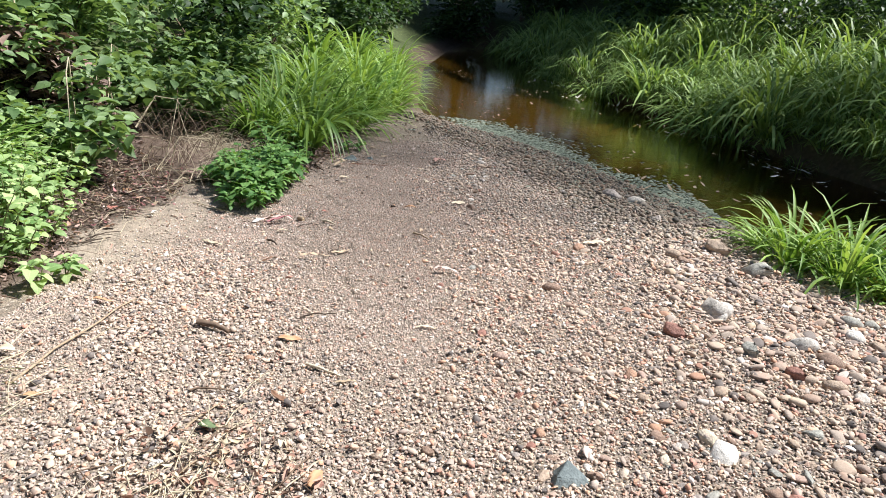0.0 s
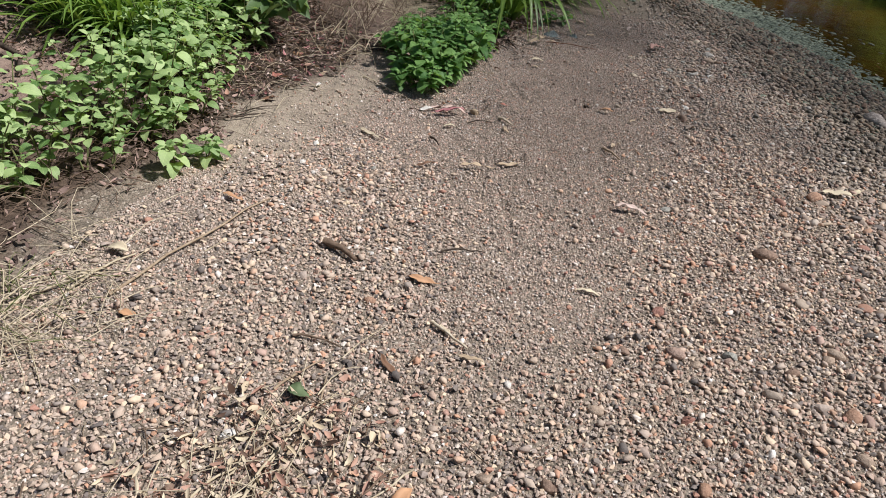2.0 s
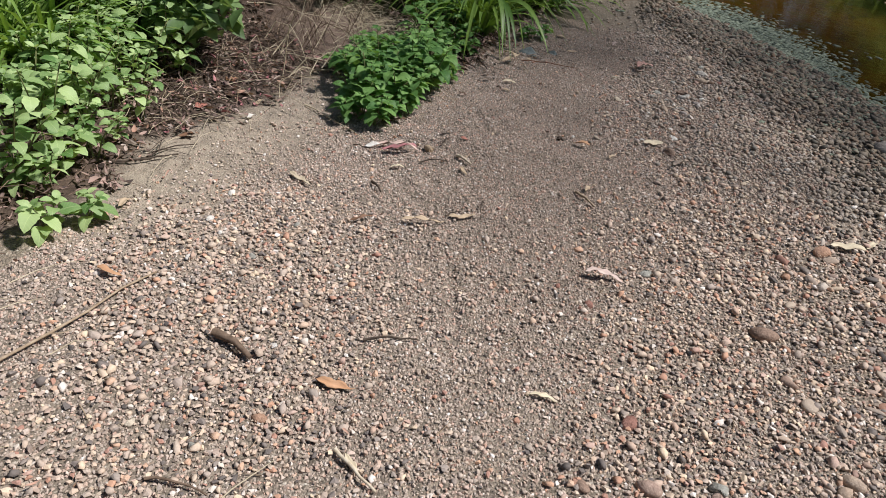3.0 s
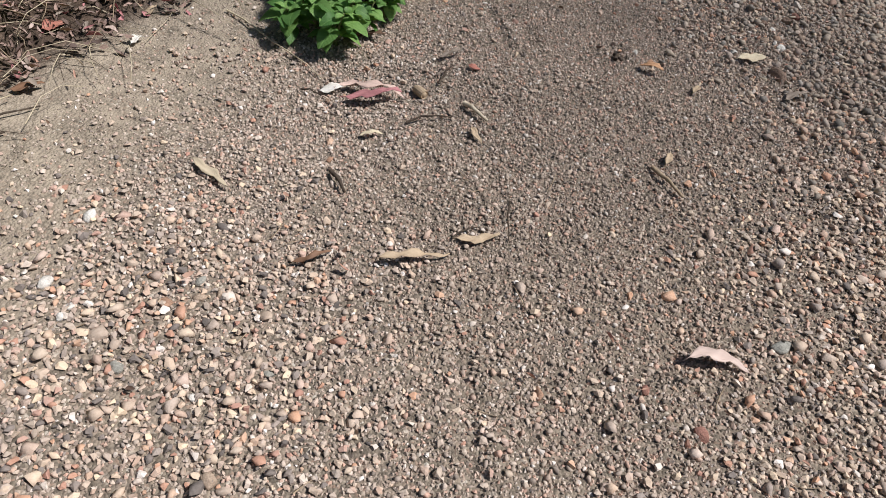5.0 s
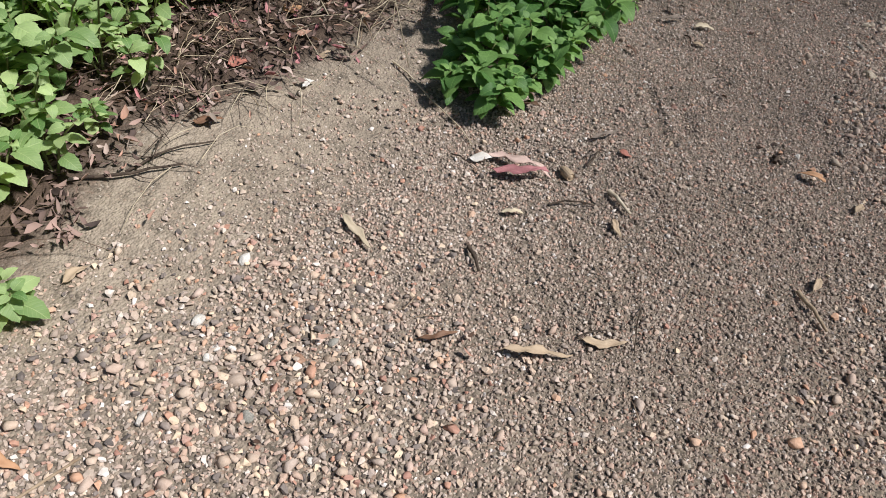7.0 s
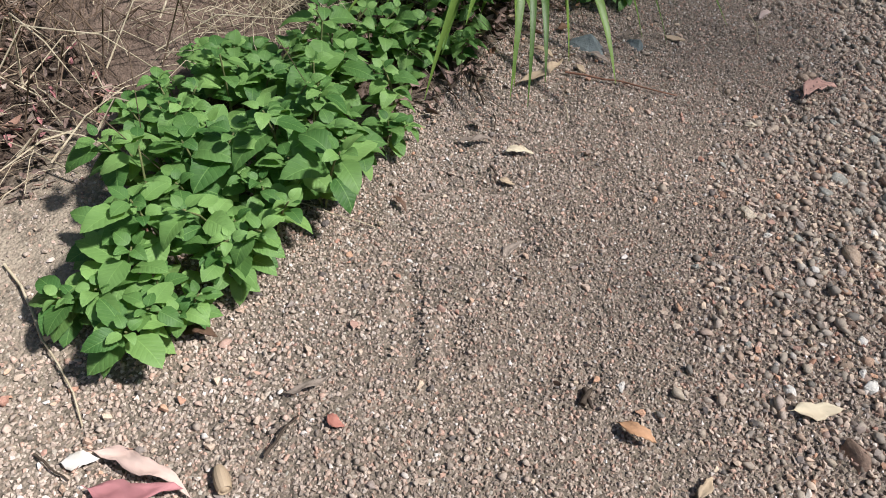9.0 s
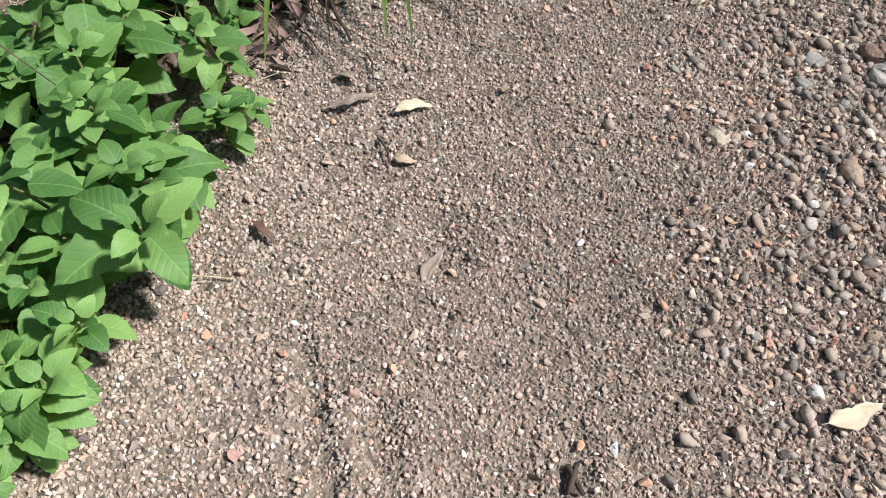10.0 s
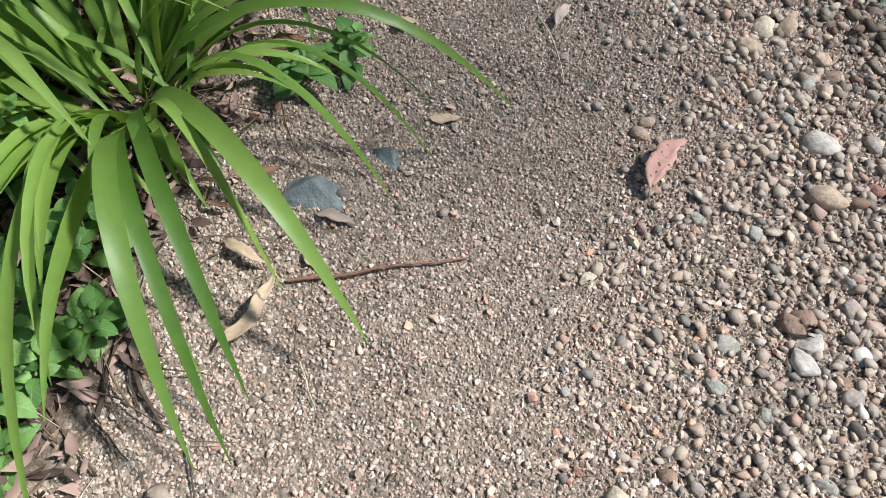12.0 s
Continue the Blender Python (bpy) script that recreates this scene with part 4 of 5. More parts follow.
def herb_patch(edge, step, tall, leaf, stems, seed, inside, nodes=4, **kind):
    """Herbs on a jittered net over the box edge, where inside(x, y) holds."""
    random.seed(seed)
    x0, y0, x1, y1 = edge
    y = y0
    while y < y1:
        x = x0
        while x < x1:
            px, py = x + random.uniform(-0.4, 0.4) * step, y + random.uniform(-0.4, 0.4) * step
            w = inside(px, py)
            if w > 0:
                herb_plant(px, py, tall * (0.45 + 0.55 * min(w, 1)) * random.uniform(0.65, 1.2), leaf * (0.75 + 0.25 * min(w, 1)) * random.uniform(0.8, 1.2), stems, (0.1, -0.05), nodes, **kind)
            x += step
        y += step


def bush_by_sand(x, y):
    """The low herb bush on the sand: how far inside it a place lies."""
    right = np.interp(y, [4.18, 4.4, 4.65, 4.85, 5.05, 5.22], [-1.05, -0.98, -0.87, -0.76, -0.76, -0.94])
    left = np.interp(y, [4.18, 4.45, 4.8, 5.4], [-1.17, -1.32, -1.52, -1.58])
    if not 4.18 < y < 5.22:
        return 0
    return min(right - 0.03 - x, x - left - 0.02, (y - 4.14)) * 5


def bush_left(x, y):
    if not (2.35 < y < 4.5 and -2.75 < x):
        return 0
    right = np.interp(y, [2.35, 2.6, 3.1, 3.6, 4.0, 4.5], [-1.95, -1.82, -1.72, -1.86, -2.0, -2.1])
    left = np.interp(y, [2.35, 3.0, 3.4, 3.8, 4.2], [-2.3, -2.2, -2.32, -2.55, -2.75])
    return min((right - x) * 5, (x - left) * 6, 1.2)


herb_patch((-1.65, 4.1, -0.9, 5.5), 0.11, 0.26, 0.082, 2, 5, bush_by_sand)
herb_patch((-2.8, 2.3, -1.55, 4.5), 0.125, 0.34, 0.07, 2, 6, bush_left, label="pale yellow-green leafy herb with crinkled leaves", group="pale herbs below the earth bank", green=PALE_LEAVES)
random.seed(7)
for hx, hy, tall, leaf in ((-1.57, 2.98, 0.1, 0.07), (-1.62, 2.86, 0.12, 0.075), (-1.0, 5.32, 0.2, 0.07), (-1.12, 5.62, 0.2, 0.08), (-1.22, 5.75, 0.22, 0.085), (-1.32, 5.6, 0.25, 0.08), (-1.2, 5.95, 0.2, 0.08),
                           (-1.02, 5.82, 0.15, 0.07), (-0.72, 6.33, 0.1, 0.07), (-1.3, 5.85, 0.25, 0.08), (-1.4, 5.75, 0.28, 0.08), (-1.1, 4.42, 0.1, 0.05), (-1.14, 5.42, 0.14, 0.06), (-1.1, 5.52, 0.13, 0.065), (-1.2, 5.5, 0.18, 0.065), (-1.05, 5.6, 0.12, 0.06), (-1.17, 5.34, 0.12, 0.055),
                           (-1.04, 5.44, 0.06, 0.05), (-1.27, 5.42, 0.18, 0.065), (-0.98, 5.68, 0.1, 0.06), (-1.3, 5.3, 0.18, 0.06), (-0.63, 6.37, 0.1, 0.06)):
    herb_plant(hx, hy, tall, leaf, 2, nodes=3, green=PALE_LEAVES if hy < 3.5 else None)


# ---- sedge and grass ----
def arching_blade(root, tip, top, width, steps=14):
    """A keeled blade that rises from root, arches over and hangs to tip."""
    root, tip = np.array(root, float), np.array(tip, float)
    mid = root * 0.55 + tip * 0.45
    mid[2] = top
    way = tip - root
    side = np.array([-way[1], way[0], 0]) / math.hypot(way[0], way[1])
    v, f = [], []
    for i in range(steps + 1):
        t = i / steps
        p = root * (1 - t) ** 2 + mid * 2 * t * (1 - t) + tip * t * t
        w = width * 0.5 * min(1, 0.5 + 1.6 * t) * (1 - max(0, (t - 0.5) / 0.5) ** 2.2) + 0.0008
        roll = 0.5 * math.sin(2.4 * t + root[0] * 40)
        s = side * math.cos(roll) + np.array([0, 0, math.sin(roll)])
        v += [p - s * w + np.array([0, 0, w * 0.3]), p, p + s * w + np.array([0, 0, w * 0.3])]
    for b in range(0, steps * 3, 3):
        f += [(b, b + 1, b + 4), (b, b + 4, b + 3), (b + 1, b + 2, b + 5), (b + 1, b + 5, b + 4)]
    return np.array(v), np.array(f)


def sedge(x, y, count, length, width, seed, tips):
    """The sedge beside the sand, each blade a mesh of its own."""
    r = np.random.RandomState(seed)
    clump = base("sedge_tussock", x, y, "lush green sedge tussock with long arching blades", "grass")
    z = clump.location.z
    for i in range(count):
        az = r.uniform(0.5, 5.0) if i % 6 else r.normal(-0.7, 0.6)
        rad = 0.13 * math.sqrt(r.uniform())
        root = (rad * math.cos(az), rad * math.sin(az), 0.0)
        out = length * (r.uniform(0.4, 0.62) if i % 6 == 0 else r.uniform(0.5, 1.05))
        v, f = ribbon(root, az, r.uniform(0.75, 1.45), out, width * r.uniform(0.55, 1.0), r.uniform(0.9, 2.1), r.randint(1 << 30), 12)
        blade = part("blade", raw_mesh("blade", v, f), BLADE, clump)
        blade.data.polygons.foreach_set("use_smooth", np.ones(len(blade.data.polygons), bool))
    for tx, ty, tz, wide in tips:
        a = math.atan2(ty - y, tx - x)
        root = (0.09 * math.cos(a) + r.normal(0, 0.025), 0.09 * math.sin(a) + r.normal(0, 0.025), 0.0)
        far = math.hypot(tx - x, ty - y)
        v, f = arching_blade(root, (tx - x, ty - y, tz - z), 0.22 + far * r.uniform(0.45, 0.6), width * wide)
        blade = part("blade", raw_mesh("blade", v, f), BLADE, clump)
        blade.data.polygons.foreach_set("use_smooth", np.ones(len(blade.data.polygons), bool))
    return clump


sedge(-1.06, 6.2, 74, 0.8, 0.034, 11, ((-0.47, 5.68, 0.13, 1.1), (-0.47, 5.98, 0.13, 0.85), (-0.65, 5.56, 0.13, 0.9), (-0.71, 5.44, 0.12, 1.0), (-0.92, 5.32, 0.1, 0.8), (-0.64, 5.77, 0.09, 0.6), (-0.66, 5.46, 0.1, 0.75),
                                       (-0.38, 6.2, 0.1, 0.55), (-0.4, 6.13, 0.06, 0.45), (-0.24, 6.22, 0.14, 0.7), (-0.75, 5.72, 0.07, 0.7), (-0.98, 5.55, 0.1, 0.8), (-1.22, 5.6, 0.12, 0.9), (-1.3, 5.75, 0.1, 0.9), (-0.75, 5.6, 0.05, 0.5)))

TUSSOCKS = [tussock_mesh("grass", 30 + i, 95, 0.75, 0.025) for i in range(3)]
BANK_SHAPES = [tussock_mesh(None, 40 + i, 95, 0.7, 0.017, 0.16, 0.45, (2.2, 4.2), 5, None, False) for i in range(4)]
BANK_TUFTS = [raw_mesh("grass", v, f) for v, f in BANK_SHAPES]
for me in TUSSOCKS:
    me.materials.append(GRASS)
for me in BANK_TUFTS:
    me.materials.append(BANK)


def tuft(x, y, size, meshes, material, label, group, sink=0.02):
    t = base("grass_tussock", x, y, label, "grass", group, float(height(x, y)) - sink)
    b = part("grass", random.choice(meshes), material, t)
    b["kind"] = "stuff"
    t.rotation_euler = (0, 0, random.uniform(0, 6.28))
    t.scale = (size, size, size * random.uniform(0.85, 1.15))
    return t


random.seed(12)
for tx, ty, ts in ((-1.05, 7.0, 1.2), (-0.85, 7.5, 1.15), (-1.4, 6.9, 1.3), (-0.7, 8.2, 1.1), (-1.3, 7.9, 1.35), (-0.5, 8.9, 1.0), (-0.9, 8.8, 1.3), (-0.55, 9.7, 1.1), (-1.0, 9.8, 1.3), (-0.6, 10.8, 1.1), (-1.6, 8.8, 1.4),
                   (-1.1, 11.2, 1.3), (-0.7, 12.2, 1.2), (-1.7, 10.4, 1.4), (-1.5, 6.3, 1.1), (-0.8, 13.5, 1.4), (-1.4, 12.8, 1.5)):
    tuft(tx, ty, ts * 0.88, TUSSOCKS, GRASS, "tall bright green grass tussock on the creek bank", "grass tussocks on the near bank")
for tx, ty, ts in ((2.45, 4.35, 0.8), (2.65, 4.05, 0.85), (2.85, 4.45, 0.75), (2.95, 3.95, 0.8), (2.4, 4.7, 0.45), (3.2, 4.2, 0.8)):
    tuft(tx, ty, ts, TUSSOCKS, GRASS, "light green grass tussock at the water's edge", "grass tussocks at the water's edge")
for i in range(3):
    tuft(-2.72 + 0.11 * i, 3.7 + 0.08 * i, 0.85, TUSSOCKS, GRASS, "thin yellow-green grass tussock among the herbs", "grass tussocks among the herbs")
y, beyond = 2.0, []
while y < 24:
    step = 0.42 + 0.018 * y
    for row in range(-1, 12):
        x = float(far_edge(y)) + 0.08 + max(row, 0) * step * 0.95 - (0.04 if row < 0 else 0) + random.uniform(-0.15, 0.15)
        ty, size = y + random.uniform(-0.2, 0.2) + (step / 2 if row % 2 else 0), random.choice((0.45, 0.7, 0.9, 1.2, 1.5)) * random.uniform(0.85, 1.15) * (1 + 0.02 * y)
        if -1 < row < 6 and 4 < y < 17:
            tuft(x, ty, size, BANK_TUFTS, BANK, "drooping green grass tussock on the far bank", "grass tussocks on the far bank")
        else:
            v, f = random.choice(BANK_SHAPES)
            beyond.append((v * size + np.array([x, ty, float(height(x, ty)) - 0.02]), f))
    y += step
for y in np.arange(5.2, 14, 0.34):
    tuft(float(far_edge(y)) + random.uniform(0.22, 0.36), y, random.uniform(0.8, 1.25), BANK_TUFTS, BANK, "drooping green grass tussock hanging over the creek", "grass tussocks on the far bank", 0.0)
me = raw_mesh("bank_grass", *join(beyond))
me.materials.append(BANK)
tagged(new("bank_grass", me), "rank drooping grass covering the far bank", "grass", kind="stuff")


# ---- shrubs and trees ----
def leaf_cloud(centres, radii, count, size, seed, flat=0.75):
    """Many small folded leaves spread over blobs, as arrays."""
    r = np.random.RandomState(seed)
    c, rad = np.array(centres, float), np.array(radii, float)
    k = r.choice(len(c), count, p=rad ** 2 / (rad ** 2).sum())
    d = r.normal(size=(count, 3))
    d /= np.linalg.norm(d, axis=1)[:, None]
    p = c[k] + d * (rad[k] * r.uniform(0.45, 1.08, count) ** 0.6)[:, None] * np.array([1, 1, flat])
    s = size * r.uniform(0.6, 1.3, count)
    a = r.uniform(0, 6.283, count)
    u = np.stack([np.cos(a), np.sin(a), r.uniform(-0.7, 0.3, count)], 1)
    u /= np.linalg.norm(u, axis=1)[:, None]
    w = np.cross(u, np.stack([r.normal(0, 0.4, count), r.normal(0, 0.4, count), np.ones(count)], 1))
    w /= np.linalg.norm(w, axis=1)[:, None]
    n = np.cross(w, u)
    at = lambda i, j, h: p + (u * i + w * j + n * h) * s[:, None]
    v = np.stack([at(0, 0, 0), at(0.22, -0.24, 0.07), at(0.6, -0.27, 0.08), at(1, 0, -0.16), at(0.6, 0.27, 0.08), at(0.22, 0.24, 0.07), at(0.45, 0, 0)], 1)
    f = np.array([(0, 1, 6), (1, 2, 6), (2, 3, 6), (3, 4, 6), (4, 5, 6), (5, 0, 6)])
    return v.reshape(-1, 3), (f[None] + (np.arange(count) * 7)[:, None, None]).reshape(-1, 3)


def shrub(x, y, wide, tall, count, leaf, material, seed, label, group="shrubs on the bank"):
    r = np.random.RandomState(seed)
    s = base("shrub", x, y, label, "shrub", group)
    n = 9
    cs = [(r.normal(0, wide * 0.33), r.normal(0, wide * 0.33), tall * r.uniform(0.2, 0.85)) for _ in range(n)]
    rs = [wide * r.uniform(0.22, 0.4) for _ in range(n)]
    for c in cs[:6]:
        bm = bmesh.new()
        e = Vector(c)
        tube(bm, [Vector((0, 0, -0.05)), e * 0.4 + Vector((0.03, 0, 0.1)), e], 0.012, 0.004, 5)
        part("branch", bm, WOODS["brown"], s)
    f = part("foliage", raw_mesh("foliage", *leaf_cloud(cs, rs, count, leaf, seed)), material, s)
    f["kind"] = "stuff"
    return s


for i, (sx, sy, wide, tall, mat, label) in enumerate((
        (-2.6, 4.4, 0.7, 0.4, HERB_FAR, "green leafy shrub above the leaf litter"), (-2.75, 5.15, 0.7, 0.6, LITTER, "withered brown shrub among the green ones"), (-3.6, 4.7, 0.9, 0.8, GREY, "grey-green leafy shrub on the bank"),
        (-3.0, 5.4, 1.1, 0.9, HERB_FAR, "green leafy shrub on the bank"), (-2.3, 6.2, 0.9, 0.5, HERB_FAR, "low green shrub beside the grass"),
        (-3.9, 5.0, 1.3, 1.3, GREY, "grey-green leafy shrub on the bank"), (-3.4, 6.8, 1.3, 1.0, HERB_FAR, "green leafy shrub on the bank"),
        (-2.3, 7.6, 1.0, 0.6, HERB_FAR, "yellow-green shrub beside the grass"), (-4.8, 6.6, 1.6, 1.6, GREY, "tall grey-green shrub on the bank"),
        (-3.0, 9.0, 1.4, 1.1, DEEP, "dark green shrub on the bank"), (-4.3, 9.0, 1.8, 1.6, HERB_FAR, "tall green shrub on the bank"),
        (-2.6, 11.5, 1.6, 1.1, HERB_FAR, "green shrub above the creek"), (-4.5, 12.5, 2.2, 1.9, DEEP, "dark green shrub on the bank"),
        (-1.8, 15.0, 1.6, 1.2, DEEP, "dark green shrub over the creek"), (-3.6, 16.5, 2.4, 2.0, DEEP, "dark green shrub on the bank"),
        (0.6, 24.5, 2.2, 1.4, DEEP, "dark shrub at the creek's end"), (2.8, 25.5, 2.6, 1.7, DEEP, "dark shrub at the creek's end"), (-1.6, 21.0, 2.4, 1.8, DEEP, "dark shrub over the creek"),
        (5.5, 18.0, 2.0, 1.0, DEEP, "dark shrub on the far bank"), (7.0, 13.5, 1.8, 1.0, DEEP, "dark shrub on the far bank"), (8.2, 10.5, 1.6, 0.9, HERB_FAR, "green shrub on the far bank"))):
    shrub(sx, sy, wide, tall, int(1000 + 600 * wide), 0.09 + 0.02 * wide + (0.03 if sy > 14 else 0), mat, 60 + i, label)


# added this tall so that the water mirrors leaves instead of sky
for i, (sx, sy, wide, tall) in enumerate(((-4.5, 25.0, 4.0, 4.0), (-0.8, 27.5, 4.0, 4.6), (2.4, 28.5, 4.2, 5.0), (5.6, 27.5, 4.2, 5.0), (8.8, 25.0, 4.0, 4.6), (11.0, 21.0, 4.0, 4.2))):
    shrub(sx, sy, wide, tall, 3600, 0.26, DEEP, 160 + i, "tall dark green thicket added behind the creek's end", "thickets at the creek's end")


def unseen_shade_tree():
    """Unseen tree added on the far bank: limbs over the creek shade the wet gravel."""
    t = base("tree", 9.9, 9.5, "unseen broad tree added for shade, leaning over the creek with airy foliage", "tree", "trees round the creek")
    r = np.random.RandomState(95)
    o = t.location.copy()
    bm = bmesh.new()
    tube(bm, [Vector((0, 0, -0.3)), Vector((-0.4, -0.1, 1.6)), Vector((-1.1, -0.3, 3.2)), Vector((-2.0, -0.5, 4.6))], 0.22, 0.1, 9)
    part("trunk", bm, WOODS["brown"], t)
    cs, rs = [], []
    for gx in np.arange(5.5, 8.8, 0.8):
        for gy in np.arange(6.8, 11.6, 0.8):
            c = Vector((gx + r.uniform(-0.3, 0.3), gy + r.uniform(-0.3, 0.3), r.uniform(5.6, 6.9))) - o
            cs.append(c[:])
            rs.append(r.uniform(0.8, 1.1))
            if r.uniform() < 0.5:
                bm = bmesh.new()
                a = Vector((-1.6, -0.4, 4.0))
                tube(bm, [a, a.lerp(c, 0.5) + Vector((0, 0, 0.25)), c], 0.04, 0.01, 5)
                part("limb", bm, WOODS["brown"], t)
    crown = part("crown", raw_mesh("crown", *leaf_cloud(cs, rs, 4000, 0.13, 96, 0.6)), HERB_FAR, t)
    crown["kind"] = "stuff"
    # higher crown, added out of view to dim the sun on the sand
    cs, rs = [], []
    fork = Vector((-2.0, -0.5, 4.6))
    top = Vector((-3.2, -1.2, 8.6))
    bm = bmesh.new()
    tube(bm, [fork, fork.lerp(top, 0.5) + Vector((0.3, 0, 0)), top], 0.1, 0.05, 7)
    part("limb", bm, WOODS["brown"], t)
    for gx in np.arange(3.7, 7.1, 0.75):
        for gy in np.arange(6.5, 10.2, 0.8):
            c = Vector((gx + r.uniform(-0.3, 0.3), gy + r.uniform(-0.3, 0.3), r.uniform(9.2, 10.4))) - o
            cs.append(c[:])
            rs.append(r.uniform(0.7, 1.0))
            bm = bmesh.new()
            tube(bm, [top, top.lerp(c, 0.5) + Vector((0, 0, 0.2)), c], 0.03, 0.008, 5)
            part("limb", bm, WOODS["brown"], t)
    crown = part("crown", raw_mesh("crown", *leaf_cloud(cs, rs, 1700, 0.12, 97, 0.6)), HERB_FAR, t)
    crown["kind"] = "stuff"
    return t


unseen_shade_tree()


def tree(x, y, tall, seed):
    r = np.random.RandomState(seed)
    t = base("tree", x, y, "unseen broad green tree added round the creek", "tree", "trees round the creek")
    bm = bmesh.new()
    tube(bm, [Vector((0, 0, -0.3)), Vector((0.1, 0.05, tall * 0.2)), Vector((0.25, 0.1, tall * 0.45)), Vector((0.2, 0.3, tall * 0.7))], 0.2, 0.07, 8)
    part("trunk", bm, WOODS["brown"], t)
    cs, rs = [], []
    for k in range(12):
        a = k * 2.4
        c = Vector((math.cos(a) * tall * r.uniform(0.1, 0.34), math.sin(a) * tall * r.uniform(0.1, 0.34), tall * r.uniform(0.22, 0.95)))
        bm = bmesh.new()
        tube(bm, [Vector((0.15, 0.08, c.z * 0.6)), c * 0.6 + Vector((0, 0, c.z * 0.3)), c], 0.05, 0.015, 5)
        part("limb", bm, WOODS["brown"], t)
        cs.append(c[:])
        rs.append(tall * r.uniform(0.16, 0.25))
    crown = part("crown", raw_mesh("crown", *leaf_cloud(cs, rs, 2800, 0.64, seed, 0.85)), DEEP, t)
    crown["kind"] = "stuff"
    return t


# trees out of view, added to keep the sky out of the water's reflections
oak = tree(18.0, 12.0, 10.0, 90)
ash = tree(4.5, 31.0, 10.0, 91)
random.seed(14)
# the first two are added to shade the creek's far end
for tx, ty, k in ((9.0, 19.5, 0.8), (8.2, 22.5, 0.8), (17.5, 17.0, 1.2), (16.0, 22.5, 1.2), (19.0, 7.0, 1.1), (21.0, 9.8, 1.3), (20.5, 15.0, 1.3), (10.0, 27.0, 1.1), (1.0, 29.5, 1.0), (19.5, 2.0, 1.2), (19.0, 19.0, 1.3), (7.0, 33.0, 1.2), (-3.0, 29.0, 1.0), (12.0, 25.0, 1.2), (18.0, 20.5, 1.2), (23.0, 13.0, 1.5), (23.0, 5.0, 1.4),
                  (-8.5, 22.0, 0.8), (-9.5, 14.5, 0.8), (-10.0, 8.0, 0.8), (-10, 1.0, 0.8), (-8.0, -7, 0.9), (3, -11, 0.9), (12, -7, 0.9)):
    t = copy_thing(random.choice((oak, ash)), pose(tx, ty, float(height(tx, ty)), 0, 0, random.uniform(0, 360)))
    t.scale = (k, k, k)


# ---- leaf litter and dead stalks below the shrubs ----
def litter(name, box, count, size, seed, material, label, keep, level=None):
    r = np.random.RandomState(seed)
    x, y = r.uniform(box[0], box[2], count * 3), r.uniform(box[1], box[3], count * 3)
    ok = keep(x, y)
    x, y = x[ok][:count], y[ok][:count]
    n = len(x)
    p = np.stack([x, y, (height(x, y) if level is None else level) + r.uniform(0.004, 0.04 if level is None else 0.008, n)], 1)
    s, a = size * r.uniform(0.5, 1.4, n), r.uniform(0, 6.283, n)
    u = np.stack([np.cos(a), np.sin(a), r.normal(0, 0.3, n)], 1)
    flat = 1.0 if level is None else 0.15
    w = np.stack([-np.sin(a), np.cos(a), r.normal(0, 0.45, n) * flat], 1) * r.uniform(0.07, 0.22, n)[:, None]
    up = np.array([0, 0, 1.0])
    curl, fold, hook = r.uniform(-0.1, 0.45, n) * flat, r.uniform(-0.05, 0.3, n) * flat, r.uniform(-0.25, 0.25, n)
    at = lambda i, j, h: p + (u * i + w * (j + hook * (4 * i * (1 - i)))[:, None] + up * h[:, None]) * s[:, None]
    v = np.stack([at(0, 0, curl), at(0.3, -1, fold), at(0.7, -0.8, fold), at(1, 0, curl * 0.8), at(0.7, 0.8, fold), at(0.3, 1, fold), at(0.5, 0, 0 * curl)], 1)
    f = np.array([(0, 1, 6), (1, 2, 6), (2, 3, 6), (3, 4, 6), (4, 5, 6), (5, 0, 6)])
    me = raw_mesh(name, v.reshape(-1, 3), (f[None] + (np.arange(n) * 7)[:, None, None]).reshape(-1, 3))
    me.materials.append(material)
    return tagged(new(name, me), label, "leaf litter", kind="stuff")


def strands(name, count, seed, place, length, thick, material, label, lift=0.03, rise=0.2, category="twigs"):
    """A tangle of thin stalks."""
    r = random.Random(seed)
    bm = bmesh.new()
    for _ in range(count):
        x, y = place(r)
        a, l = r.uniform(0, 6.28), length * r.uniform(0.4, 1.3)
        z = float(height(x, y)) + r.uniform(0.005, lift)
        d = Vector((math.cos(a), math.sin(a), 0))
        up, cur = r.uniform(0, rise) * l, r.uniform(-0.25, 0.25) * l
        s = Vector((-d.y, d.x, 0))
        tube(bm, [Vector((x, y, z)), Vector((x, y, z)) + d * l * 0.35 + s * cur * 0.6 + Vector((0, 0, up)), Vector((x, y, z)) + d * l * 0.7 + s * cur + Vector((0, 0, up * 0.9)),
                  Vector((x, y, z)) + d * l + s * cur * 0.7 + Vector((0, 0, up * 0.2))], thick * r.uniform(0.6, 1.2), thick * 0.4, 4)
    me = bpy.data.meshes.new(name)
    bm.to_mesh(me)
    bm.free()
    me.materials.append(material)
    return tagged(new(name, me), label, category, kind="stuff")


